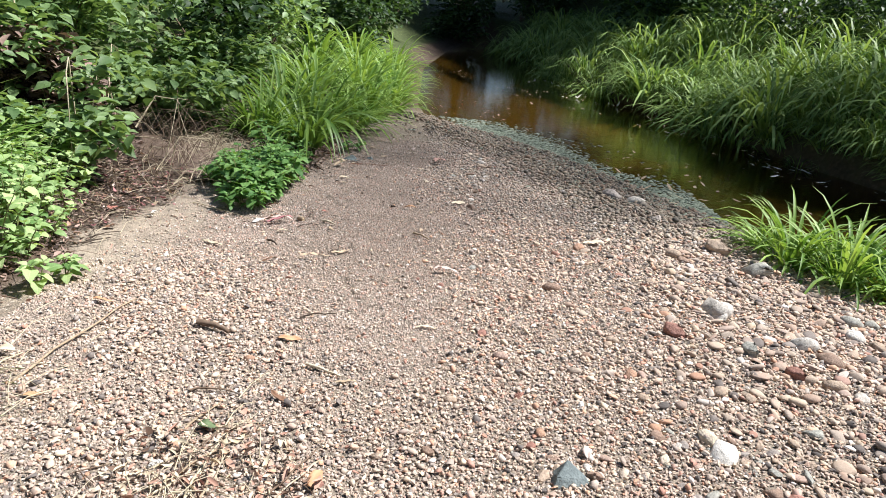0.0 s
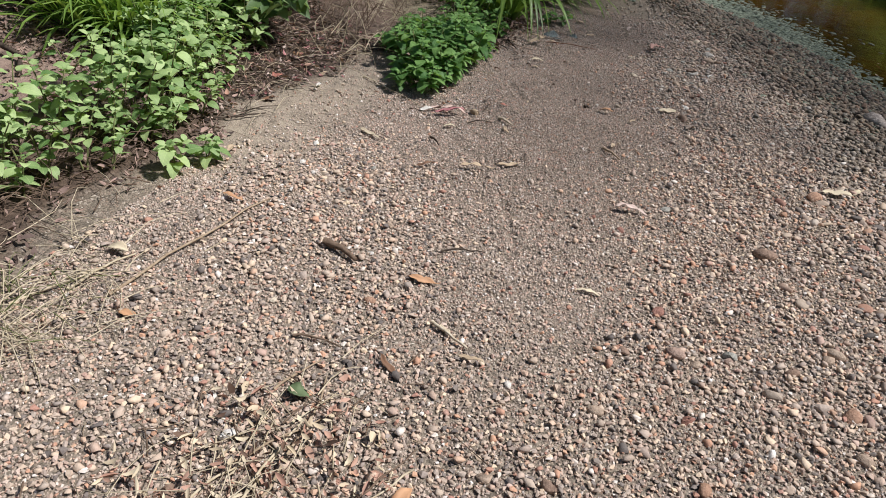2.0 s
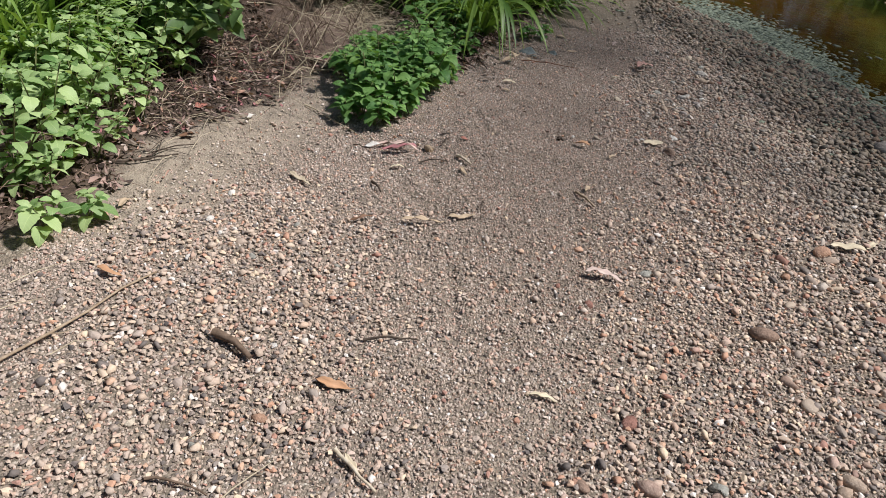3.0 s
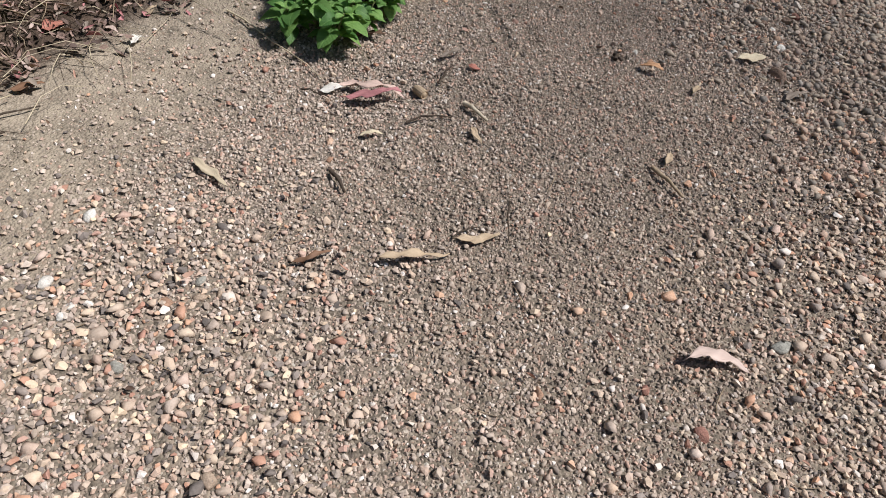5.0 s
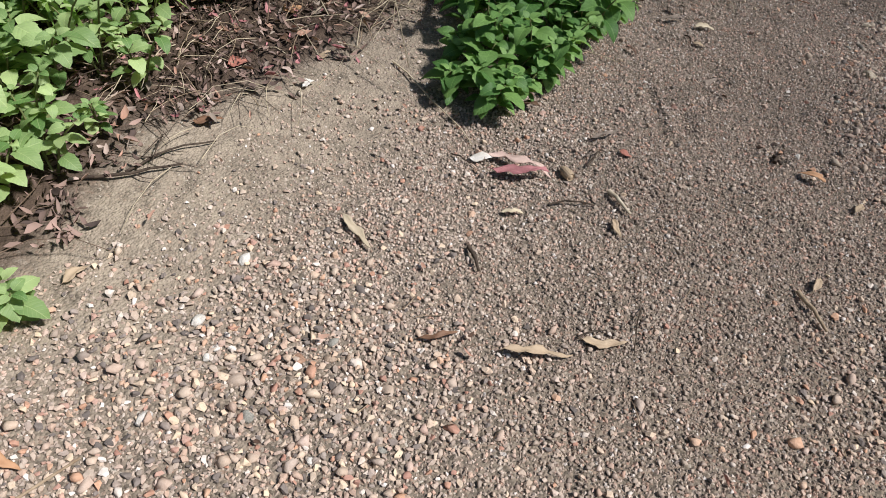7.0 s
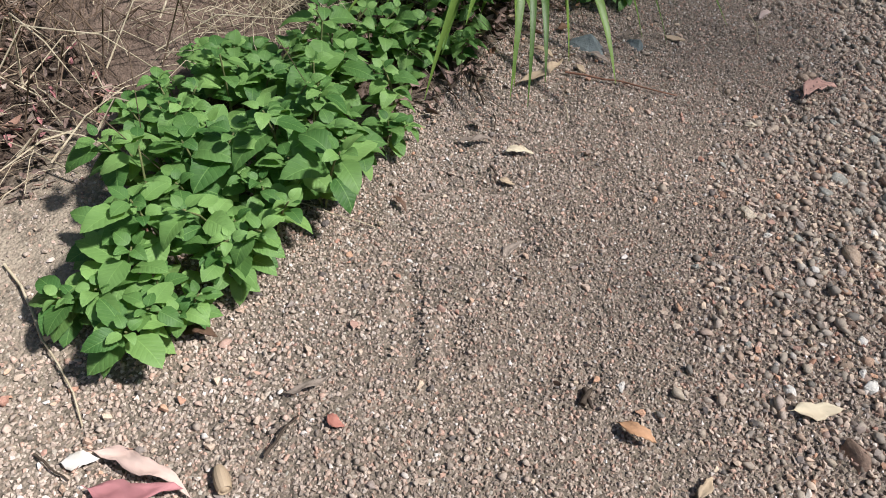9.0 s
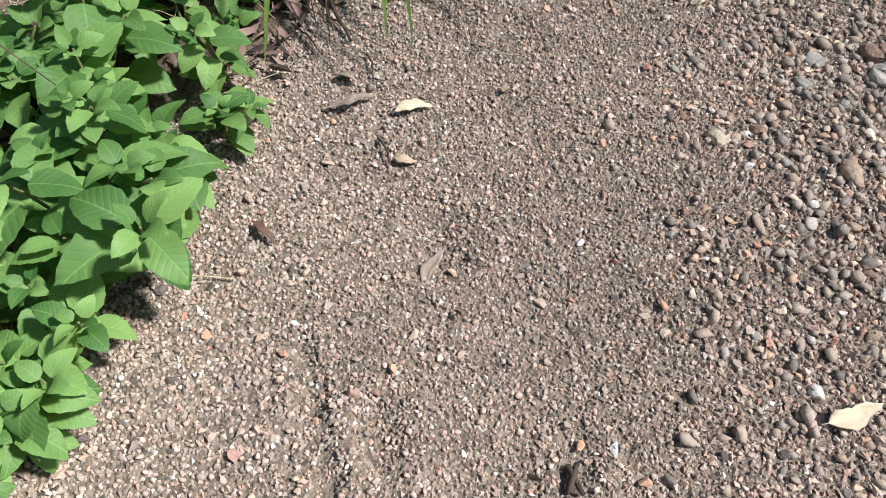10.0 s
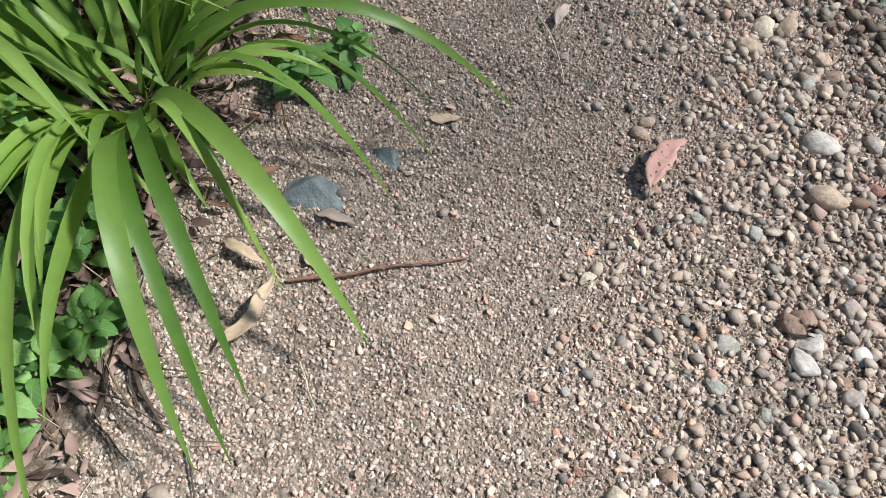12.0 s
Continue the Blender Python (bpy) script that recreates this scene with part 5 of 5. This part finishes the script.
under = lambda x, y: (green_edge(y) - x > -0.02 + 0.05 * np.sin(y * 23)) & (((x + 1.75) / 0.42) ** 2 + ((y - 5.35) / 0.42) ** 2 > 1)
litter("leaf_litter", (-3.4, 3.2, -1.2, 5.6), 5200, 0.034, 21, LITTER, "dark reddish brown dead leaves heaped on the bank", under)
litter("leaf_litter", (-3.2, 3.3, -1.5, 5.4), 520, 0.036, 36, DRY["greybrown"], "scattered grey-brown dead leaves on the bank", under)
litter("leaf_litter", (-3.0, 3.3, -1.5, 5.2), 300, 0.04, 37, DRY["pinkbrown"], "scattered reddish dead leaves on the bank", under)
litter("leaf_litter", (-3.0, 3.3, -1.5, 5.2), 360, 0.034, 69, DRY["pinkgrey"], "pinkish grey dead leaves curled on the bank", under)
litter("leaf_litter", (-2.6, 3.5, -1.55, 5.0), 260, 0.036, 70, DRY["magenta"], "dark red dead leaves on the bank", under)
litter("leaf_litter", (-3.2, 5.4, -0.7, 9.0), 1500, 0.06, 22, LITTER, "brown dead leaves below the grass", under)
litter("leaf_litter", (-1.6, 5.2, -0.85, 6.6), 900, 0.05, 40, LITTER, "brown dead leaves below the sedge", under)
litter("leaf_litter", (-1.0, 5.75, -0.62, 6.5), 24, 0.05, 55, DRY["brown"], "brown dead leaves lying on the sand beside the sedge", lambda x, y: x < -0.7 + 0.1 * np.sin(y * 9))
litter("leaf_litter", (-1.0, 5.7, -0.65, 6.5), 10, 0.055, 56, DRY["tan"], "tan dead leaves lying on the sand beside the sedge", lambda x, y: x < -0.72 + 0.1 * np.sin(y * 7))
litter("leaf_litter", (-2.6, 0.8, -1.2, 3.4), 2600, 0.034, 23, LITTER, "brown dead leaves at the edge of the gravel", under)
strands("dead_twigs", 420, 24, lambda r: (r.uniform(-2.6, -1.72), r.uniform(3.5, 5.0)), 0.16, 0.0022, WOODS["dark"], "tangled thin dark dead twigs on the litter")
strands("dry_grass", 280, 35, lambda r: (r.gauss(-1.55, 0.2), r.gauss(5.5, 0.18)), 0.3, 0.0018, WOODS["pale"], "pale dry grass stalks behind the herbs", 0.06, 0.4, "dry grass")
strands("dead_stalks", 9, 64, lambda r: (r.gauss(-2.45, 0.15), r.gauss(5.0, 0.2)), 0.75, 0.006, WOODS["pale"], "pale dead canes leaning out of the shrubs", 0.2, 1.0, "stalks")
strands("dead_twigs", 130, 68, lambda r: (r.uniform(-2.5, -1.55), r.uniform(3.45, 4.9)), 0.22, 0.0019, WOODS["pale"], "pale bleached twigs over the dark litter", 0.05, 0.25)
strands("dead_twigs", 150, 34, lambda r: (r.uniform(-2.6, -1.6), r.uniform(3.5, 5.0)), 0.16, 0.002, WOODS["tan"], "tangled thin grey-tan dead twigs on the litter", 0.06)
strands("dead_twigs", 85, 25, lambda r: (r.gauss(-1.85, 0.16), r.gauss(5.05, 0.3)), 0.4, 0.0024, WOODS["brown"], "dry brown vine stalks tangled over the bank", 0.15, 0.8)
strands("dry_grass", 260, 26, lambda r: (r.gauss(-1.5, 0.13), r.gauss(1.78, 0.28)), 0.24, 0.0023, WOODS["pale"], "pale dry grass tangle at the edge of the gravel", 0.05, 0.25, "dry grass")
strands("dry_grass", 60, 38, lambda r: (r.gauss(-1.5, 0.1), r.gauss(1.85, 0.16)), 0.16, 0.0018, STEM, "thin green grass stalks in the dry tangle", 0.05, 0.4, "grass")
strands("dead_stalks", 26, 39, lambda r: (r.gauss(-1.72, 0.1), r.gauss(4.75, 0.2)), 0.4, 0.0032, WOODS["pale"], "pale dry stalks leaning over the leaf litter", 0.1, 0.9, "stalks")
strands("dry_roots", 60, 27, lambda r: (r.gauss(-0.62, 0.12), r.gauss(1.7, 0.2)), 0.22, 0.0024, WOODS["pale"], "thin dry root strands on the pebbles", 0.03, 0.15, "roots")
strands("dead_twigs", 170, 28, lambda r: (r.gauss(-1.95, 0.1), r.uniform(2.0, 3.2)), 0.2, 0.0026, WOODS["brown"], "brown dead twigs below the herbs", 0.05, 0.3)
strands("dead_twigs", 60, 29, lambda r: (r.gauss(-0.95, 0.15), r.uniform(5.3, 6.3)), 0.2, 0.0022, WOODS["brown"], "brown dead stalks below the sedge", 0.03, 0.2)
litter("floating_leaves", (-0.2, 5.0, 5.0, 16.0), 260, 0.07, 31, DRY["tan"], "pale dry leaves floating on the creek", lambda x, y: (x > shore(y) + 0.15) & (x < far_edge(y) - 0.1) & (np.sin(x * 2.1 + y * 1.3) + np.sin(y * 0.9 - x * 1.7) > 0.3), -0.05)


litter("floating_leaves", (2.0, 5.5, 5.0, 16.0), 240, 0.1, 71, DRY["white"], "pale leaves and scum drifted against the far bank", lambda x, y: (x > far_edge(y) - 0.7 + 0.4 * np.sin(y * 2.3)) & (x < far_edge(y)), -0.05)


def dead_branch(x0, y0, x1, y1, thick):
    a, b = Vector((x0, y0, float(height(x0, y0)) + thick * 0.6)), Vector((x1, y1, float(height(x1, y1)) + thick * 0.8))
    side = (b - a).cross(Vector((0, 0, 1))).normalized()
    bm = bmesh.new()
    pts = [a.lerp(b, i / 6) + side * 0.06 * math.sin(i * 1.7 + x0) - a for i in range(7)]
    tube(bm, pts, thick, thick * 0.5, 8)
    for k in (2, 4):
        tube(bm, [pts[k], pts[k] + side * 0.12 * (k - 3) + Vector((0, 0, 0.06)), pts[k] + side * 0.28 * (k - 3) + Vector((0, 0, 0.1))], thick * 0.4, thick * 0.15, 5)
    me = bpy.data.meshes.new("dead_branch")
    bm.to_mesh(me)
    bm.free()
    me.materials.append(WOODS["dark"])
    ob = new("dead_branch", me)
    ob.location = a
    return tagged(ob, "dark dead branch lying on the bare earth bank", "branch", "dead branches on the bank")


dead_branch(-3.3, 3.3, -2.5, 3.05, 0.02)
dead_branch(-3.5, 3.75, -2.7, 3.6, 0.016)
dead_branch(-2.7, 2.7, -2.1, 2.35, 0.013)
dead_branch(-1.95, 1.9, -1.45, 1.55, 0.009)


# ---- gravel ----
def half_buried(shape):
    """Leaves out the underside, which lies in the sand."""
    v, f = shape
    mid = v[f].mean(1)[:, 2]
    f = f[mid > v[:, 2].min() * 0.5]
    used = np.unique(f)
    return v[used], np.searchsorted(used, f)


def chip_shape(seed, count=11, flat=0.55):
    """An angular worn chip about a metre long: the hull of a few points, its underside left out."""
    r = np.random.RandomState(seed)
    p = r.normal(size=(count, 3))
    p /= np.linalg.norm(p, axis=1)[:, None]
    p *= np.array([0.5, 0.5 * r.uniform(0.6, 0.95), 0.5 * flat * r.uniform(0.8, 1.25)]) * r.uniform(0.88, 1.06, (count, 1))
    bm = bmesh.new()
    for q in p:
        bm.verts.new(q)
    bmesh.ops.convex_hull(bm, input=bm.verts)
    bmesh.ops.triangulate(bm, faces=bm.faces[:])
    bm.normal_update()
    bm.verts.index_update()
    v = np.array([q.co[:] for q in bm.verts])
    f = np.array([[q.index for q in t.verts] for t in bm.faces])
    bm.free()
    return half_buried((v, f))


SMALL = [chip_shape(300 + i) for i in range(14)]
ROUND = [half_buried(pebble_shape(1, 5 + i, 0.5, 0.5)) for i in range(6)] + [chip_shape(330 + i, 16, 0.45) for i in range(5)]
GRIT = []
for i in range(5):
    r = np.random.RandomState(80 + i)
    GRIT.append((np.array([(0.5, 0.1, -0.1), (0.05, 0.42, -0.1), (-0.46, 0, -0.1), (0, -0.4, -0.1), (0.05, 0.03, 0.38)]) + r.uniform(-0.1, 0.1, (5, 3)), np.array([(0, 1, 4), (1, 2, 4), (2, 3, 4), (3, 0, 4)])))


def stony(x, y):
    """How thickly pebbles lie at a place, 0 to 1."""
    line = np.interp(y, [0, 2, 2.7, 3.4, 4.4, 4.8, 5.1, 5.6, 6.4, 7.4, 8.6, 9.2], [-0.4, -0.2, 0.1, 0.15, 0.3, 0.2, 0.02, 0.05, 0.15, 0.15, -0.1, -0.3])
    right = smooth(x - line + 0.12 * wobble(x, y, 5, 8), -0.3, 0.3)
    front = (1 - smooth(y, 1.9, 2.9)) * (1 - 0.35 * smooth(-x, 1.0, 1.3))
    patch = 1.4 * np.exp(-(((x + 1.0) / 0.45) ** 2 + ((y - 3.0) / 0.5) ** 2)) + 0.9 * np.exp(-(((x + 0.75) / 0.4) ** 2 + ((y - 2.3) / 0.5) ** 2))
    land = (x < shore(y) + 0.25) & (x > green_edge(y) - 0.02)
    return np.clip(np.maximum(np.maximum(right, front), patch), 0.07 + 0.06 * wobble(x, y, 4, 17) * (y < 4.6) + 0.1 * (y < 3.6), 1) * land * smooth(y + 0.3 * wobble(x, y, 3, 12), -0.1, 1.1)


def strew(box, step, seed, density, jitter=0.42):
    """Places on a jittered net, kept where density allows."""
    r = np.random.RandomState(seed)
    x, y = np.meshgrid(np.arange(box[0], box[2], step), np.arange(box[1], box[3], step))
    x = x + (np.arange(len(x)) % 2)[:, None] * step / 2
    x, y = x.ravel() + r.uniform(-jitter, jitter, x.size) * step, y.ravel() + r.uniform(-jitter, jitter, x.size) * step
    ok = r.uniform(size=x.size) < density(x, y)
    return np.stack([x[ok], y[ok], height(x[ok], y[ok])], 1), r


def gravel(name, box, step, seed, low, high, shapes, material, density, label, worn=False, proud=0.12):
    pos, r = strew(box, step, seed, density)
    near_water = smooth(pos[:, 0] - shore(pos[:, 1]), -1.8, -0.2)
    size = (low + (high - low) * r.uniform(size=len(pos)) ** 2.0) * (1 + 0.4 * near_water)
    pos[:, 2] += r.uniform(-0.08, 0.2, len(pos)) * size
    me = scatter_mesh(name, shapes, pos, size, seed + 1, sink=proud)
    me.materials.append(material)
    me.polygons.foreach_set("use_smooth", np.full(len(me.polygons), worn))
    return tagged(new(name, me), label, "gravel", kind="stuff")


# where pebbles get the darker colours that mix wetness with painted shade
damp_shading = lambda x, y: smooth(x - shore(y), -2.8, -1.2) * smooth(y, 3.9, 5.0)
# the darker middle of the bar: damp sand plus shade put into the colour
moist_shaded = lambda x, y: smooth(x, -0.95, -0.4) * smooth(y, 2.9, 3.6)
open_sand = lambda x, y: (x < shore(y)) & (x > green_edge(y))
dry = lambda x, y: stony(x, y) * (1 - damp_shading(x, y))
soaked_shaded = lambda x, y: stony(x, y) * damp_shading(x, y)
silty = lambda x, y: (1 - smooth(x - green_edge(y) + 0.1 * wobble(x, y, 6, 19), 0.25, 0.75)) * smooth(y, 2.7, 3.2) * (1 - smooth(y, 4.5, 5.0))
bits = lambda x, y: open_sand(x, y) * (1 - 0.45 * stony(x, y)) * (1 - 0.8 * silty(x, y))
gravel("pebbles", (-1.6, 0.2, 3.2, 6.5), 0.0165, 41, 0.012, 0.0265, SMALL, GRAVEL, dry, "mixed tan, pink and grey angular pebbles on the bar", False, 0.2)
gravel("pebbles", (-1.6, 0.0, 3.2, 6.5), 0.038, 49, 0.022, 0.044, SMALL + ROUND[6:], GRAVEL, lambda x, y: 0.5 * dry(x, y) ** 1.5, "larger tan, pink and grey pebbles on the bar", True, 0.2)
edge = lambda x, y: smooth(x - shore(y), -1.3, -0.6) * smooth(y, 4.4, 5.4)
gravel("pebbles", (-0.4, 3.6, 2.8, 9.3), 0.024, 42, 0.018, 0.038, ROUND, WET_SHADED, lambda x, y: soaked_shaded(x, y) * (1 - edge(x, y)), "damp grey and tan pebbles on the bar, with shade in their colour", True, 0.16)
gravel("pebbles", (-0.4, 3.6, 2.8, 9.3), 0.05, 50, 0.026, 0.045, ROUND, WET_SHADED, lambda x, y: 0.7 * soaked_shaded(x, y) * (1 - edge(x, y)), "larger damp grey and tan pebbles on the bar, with shade in their colour", True)
gravel("pebbles", (-0.5, 4.2, 2.8, 9.3), 0.027, 52, 0.022, 0.042, ROUND, SOAKED_SHADED, lambda x, y: soaked_shaded(x, y) * edge(x, y), "wet grey pebbles along the water, darkened for tree shade too", True, 0.16)
gravel("pebbles", (-0.5, 4.2, 2.8, 9.3), 0.058, 53, 0.034, 0.06, ROUND, SOAKED_SHADED, lambda x, y: 0.65 * soaked_shaded(x, y) * edge(x, y), "larger wet grey pebbles along the water, darkened for tree shade too", True)
gravel("grit", (-1.6, 0.9, 1.2, 7.2), 0.0087, 43, 0.007, 0.0148, GRIT, FINE, lambda x, y: bits(x, y) * (1 - moist_shaded(x, y)), "dry coarse sand and fine grit on the bar")
gravel("grit", (-1.0, 2.9, 0.9, 7.2), 0.0085, 48, 0.007, 0.0143, GRIT, FINE_DAMP_SHADED, lambda x, y: bits(x, y) * moist_shaded(x, y), "damp coarse sand and fine grit, coloured darker for tree shade too")
small = lambda x, y: open_sand(x, y) * (1 - 0.85 * stony(x, y)) * (1 - 0.9 * silty(x, y))
gravel("fine_pebbles", (-1.5, 2.4, 1.0, 4.5), 0.0165, 65, 0.0105, 0.021, SMALL, FINE, lambda x, y: 0.7 * small(x, y) * (1 - moist_shaded(x, y)), "small dry tan and grey gravel grains on the bar", True, 0.16)
gravel("fine_pebbles", (-1.1, 2.8, 1.0, 4.5), 0.0165, 67, 0.0105, 0.021, SMALL, FINE_DAMP_SHADED, lambda x, y: 0.75 * small(x, y) * moist_shaded(x, y), "small damp tan and grey gravel grains, darkened for tree shade too", True, 0.16)
gravel("fine_pebbles", (-1.2, 4.5, 0.6, 6.9), 0.0155, 66, 0.0095, 0.0165, SMALL, FINE, lambda x, y: 0.55 * small(x, y), "small tan and grey gravel grains on the sand", True, 0.16)
gravel("grit", (-0.3, 4.3, 1.1, 7.0), 0.0125, 54, 0.01, 0.018, GRIT, FINE_DAMP_SHADED, lambda x, y: open_sand(x, y) * smooth(stony(x, y), 0.1, 0.5), "small damp stones between the pebbles, darkened for tree shade too")

# algae along the water's edge
pos, r = strew((-0.4, 5.2, 2.4, 9.3), 0.024, 44, lambda x, y: np.exp(-((x - shore(y) - 0.28) / 0.55) ** 2) * (0.8 + 0.6 * wobble(x, y, 3, 9)))
pos[:, 2] = np.maximum(pos[:, 2] + 0.008, -0.046)
MATS = [(v * np.array([1, 1, 0.22]), f) for v, f in SMALL]
me = scatter_mesh("algae", MATS, pos, r.uniform(0.03, 0.09, len(pos)), 45, 0.05, 0.0)
me.materials.append(ALGAE)
tagged(new("algae", me), "grey-green algae mats drying along the water's edge", "algae", kind="stuff")

# cobbles: those beside the walk are pieces of the ground, the rest lie in one mesh
COBBLES = [pebble_shape(2, 70 + i, 0.4, 0.8) if i % 2 else worn_stone(70 + i, 0.42) for i in range(10)]


def cobbled(x, y):
    """How thickly flat cobbles lie at a place, 0 to 1."""
    line = np.interp(y, [0, 1.2, 2.5, 3.5, 4.3, 4.8, 5.3, 6.0, 7.0, 8.5], [0.3, 0.45, 0.75, 0.85, 0.75, 0.45, 0.3, 0.3, 0.4, 0.1])
    d = x - line + 0.1 * wobble(x, y, 4, 18)
    return smooth(d, -0.35, 0.55) * (x < shore(y) + 0.1) * smooth(y, 0.4, 1.0)


random.seed(46)
TONES = ("tan", "mauve", "grey", "brown", "pink", "tan", "red", "pale", "brown", "mauve", "grey", "pink", "orange", "tan", "mauve", "tan")
PIECES = {}
pos, r = strew((-0.3, 0.5, 2.7, 7.6), 0.062, 47, lambda x, y: (0.9 - 0.3 * smooth(y, 4.0, 4.8)) * cobbled(x, y))
size = (0.03 + 0.042 * r.uniform(size=len(pos)) ** 2.2) * (1 + 0.5 * smooth(pos[:, 0], 0.7, 1.7) * (1 - smooth(pos[:, 1], 3.6, 5.0))) * (1 - 0.2 * smooth(pos[:, 1], 4.0, 4.8))
near = ((pos[:, 1] < 2.9) & (pos[:, 0] < 1.45)) | ((pos[:, 1] > 4.9) & (pos[:, 1] < 6.7) & (pos[:, 0] < 0.78))
near &= np.cumsum(near) <= 300
for p, s in zip(pos[near], size[near]):
    k, tone = random.randrange(10), random.choice(TONES if p[1] < 4 else ("tan", "mauve", "grey", "brown", "mauve", "grey", "tan", "red", "brown"))
    if (k, tone) not in PIECES:
        me = raw_mesh("cobble", *COBBLES[k])
        me.materials.append(STONES[tone])
        me.polygons.foreach_set("use_smooth", np.full(len(me.polygons), k % 2 == 1))
        PIECES[k, tone] = me
    ob = new("cobble", PIECES[k, tone])
    ob.parent = ground
    ob.location, ob.rotation_euler, ob.scale = (p[0], p[1], p[2] + s * 0.1), (random.gauss(0, 0.16), random.gauss(0, 0.16), random.uniform(0, 6.28)), (s, s * random.uniform(0.75, 1.0), s * random.uniform(0.65, 1.0))
me = scatter_mesh("cobbles", [half_buried(c) for c in COBBLES], pos[~near], size[~near], 51, 0.18, 0.1)
me.materials.append(COBBLE)
me.polygons.foreach_set("use_smooth", np.ones(len(me.polygons), bool))
tagged(new("cobbles", me), "flat worn tan, pink and grey cobbles on the bar", "cobbles", kind="stuff")

# broken leaves and bark among the pebbles
loose = lambda x, y: np.exp(-(((x + 0.55) / 0.35) ** 2 + ((y - 1.6) / 0.4) ** 2)) > 0.35
litter("leaf_litter", (-1.2, 1.0, 0.1, 2.4), 240, 0.033, 57, DRY["pinkbrown"], "broken reddish dead leaves among the pebbles", loose)
litter("leaf_litter", (-1.2, 1.0, 0.1, 2.4), 200, 0.032, 58, DRY["cream"], "broken pale dead leaves among the pebbles", loose)
litter("leaf_litter", (-1.2, 1.0, 0.1, 2.4), 160, 0.03, 59, DRY["darkbrown"], "broken dark dead leaves among the pebbles", loose)
spread = lambda x, y: (x > green_edge(y)) & (x < 0.8)
litter("leaf_litter", (-1.6, 1.0, 0.8, 4.4), 80, 0.026, 60, DRY["pinkbrown"], "small reddish leaf scraps scattered over the gravel", spread)
litter("leaf_litter", (-1.6, 1.0, 0.8, 6.4), 60, 0.02, 61, DRY["darkbrown"], "small dark leaf scraps scattered over the gravel", spread)
strands("dead_twigs", 70, 62, lambda r: (r.uniform(-1.2, 0.6), r.uniform(1.2, 4.2)), 0.07, 0.0018, WOODS["tan"], "short dry stalk pieces scattered over the gravel", 0.012, 0.05)
strands("dead_twigs", 60, 63, lambda r: (r.gauss(-0.55, 0.2), r.gauss(1.6, 0.25)), 0.12, 0.0026, WOODS["brown"], "short brown twig pieces among the pebbles", 0.03, 0.15)
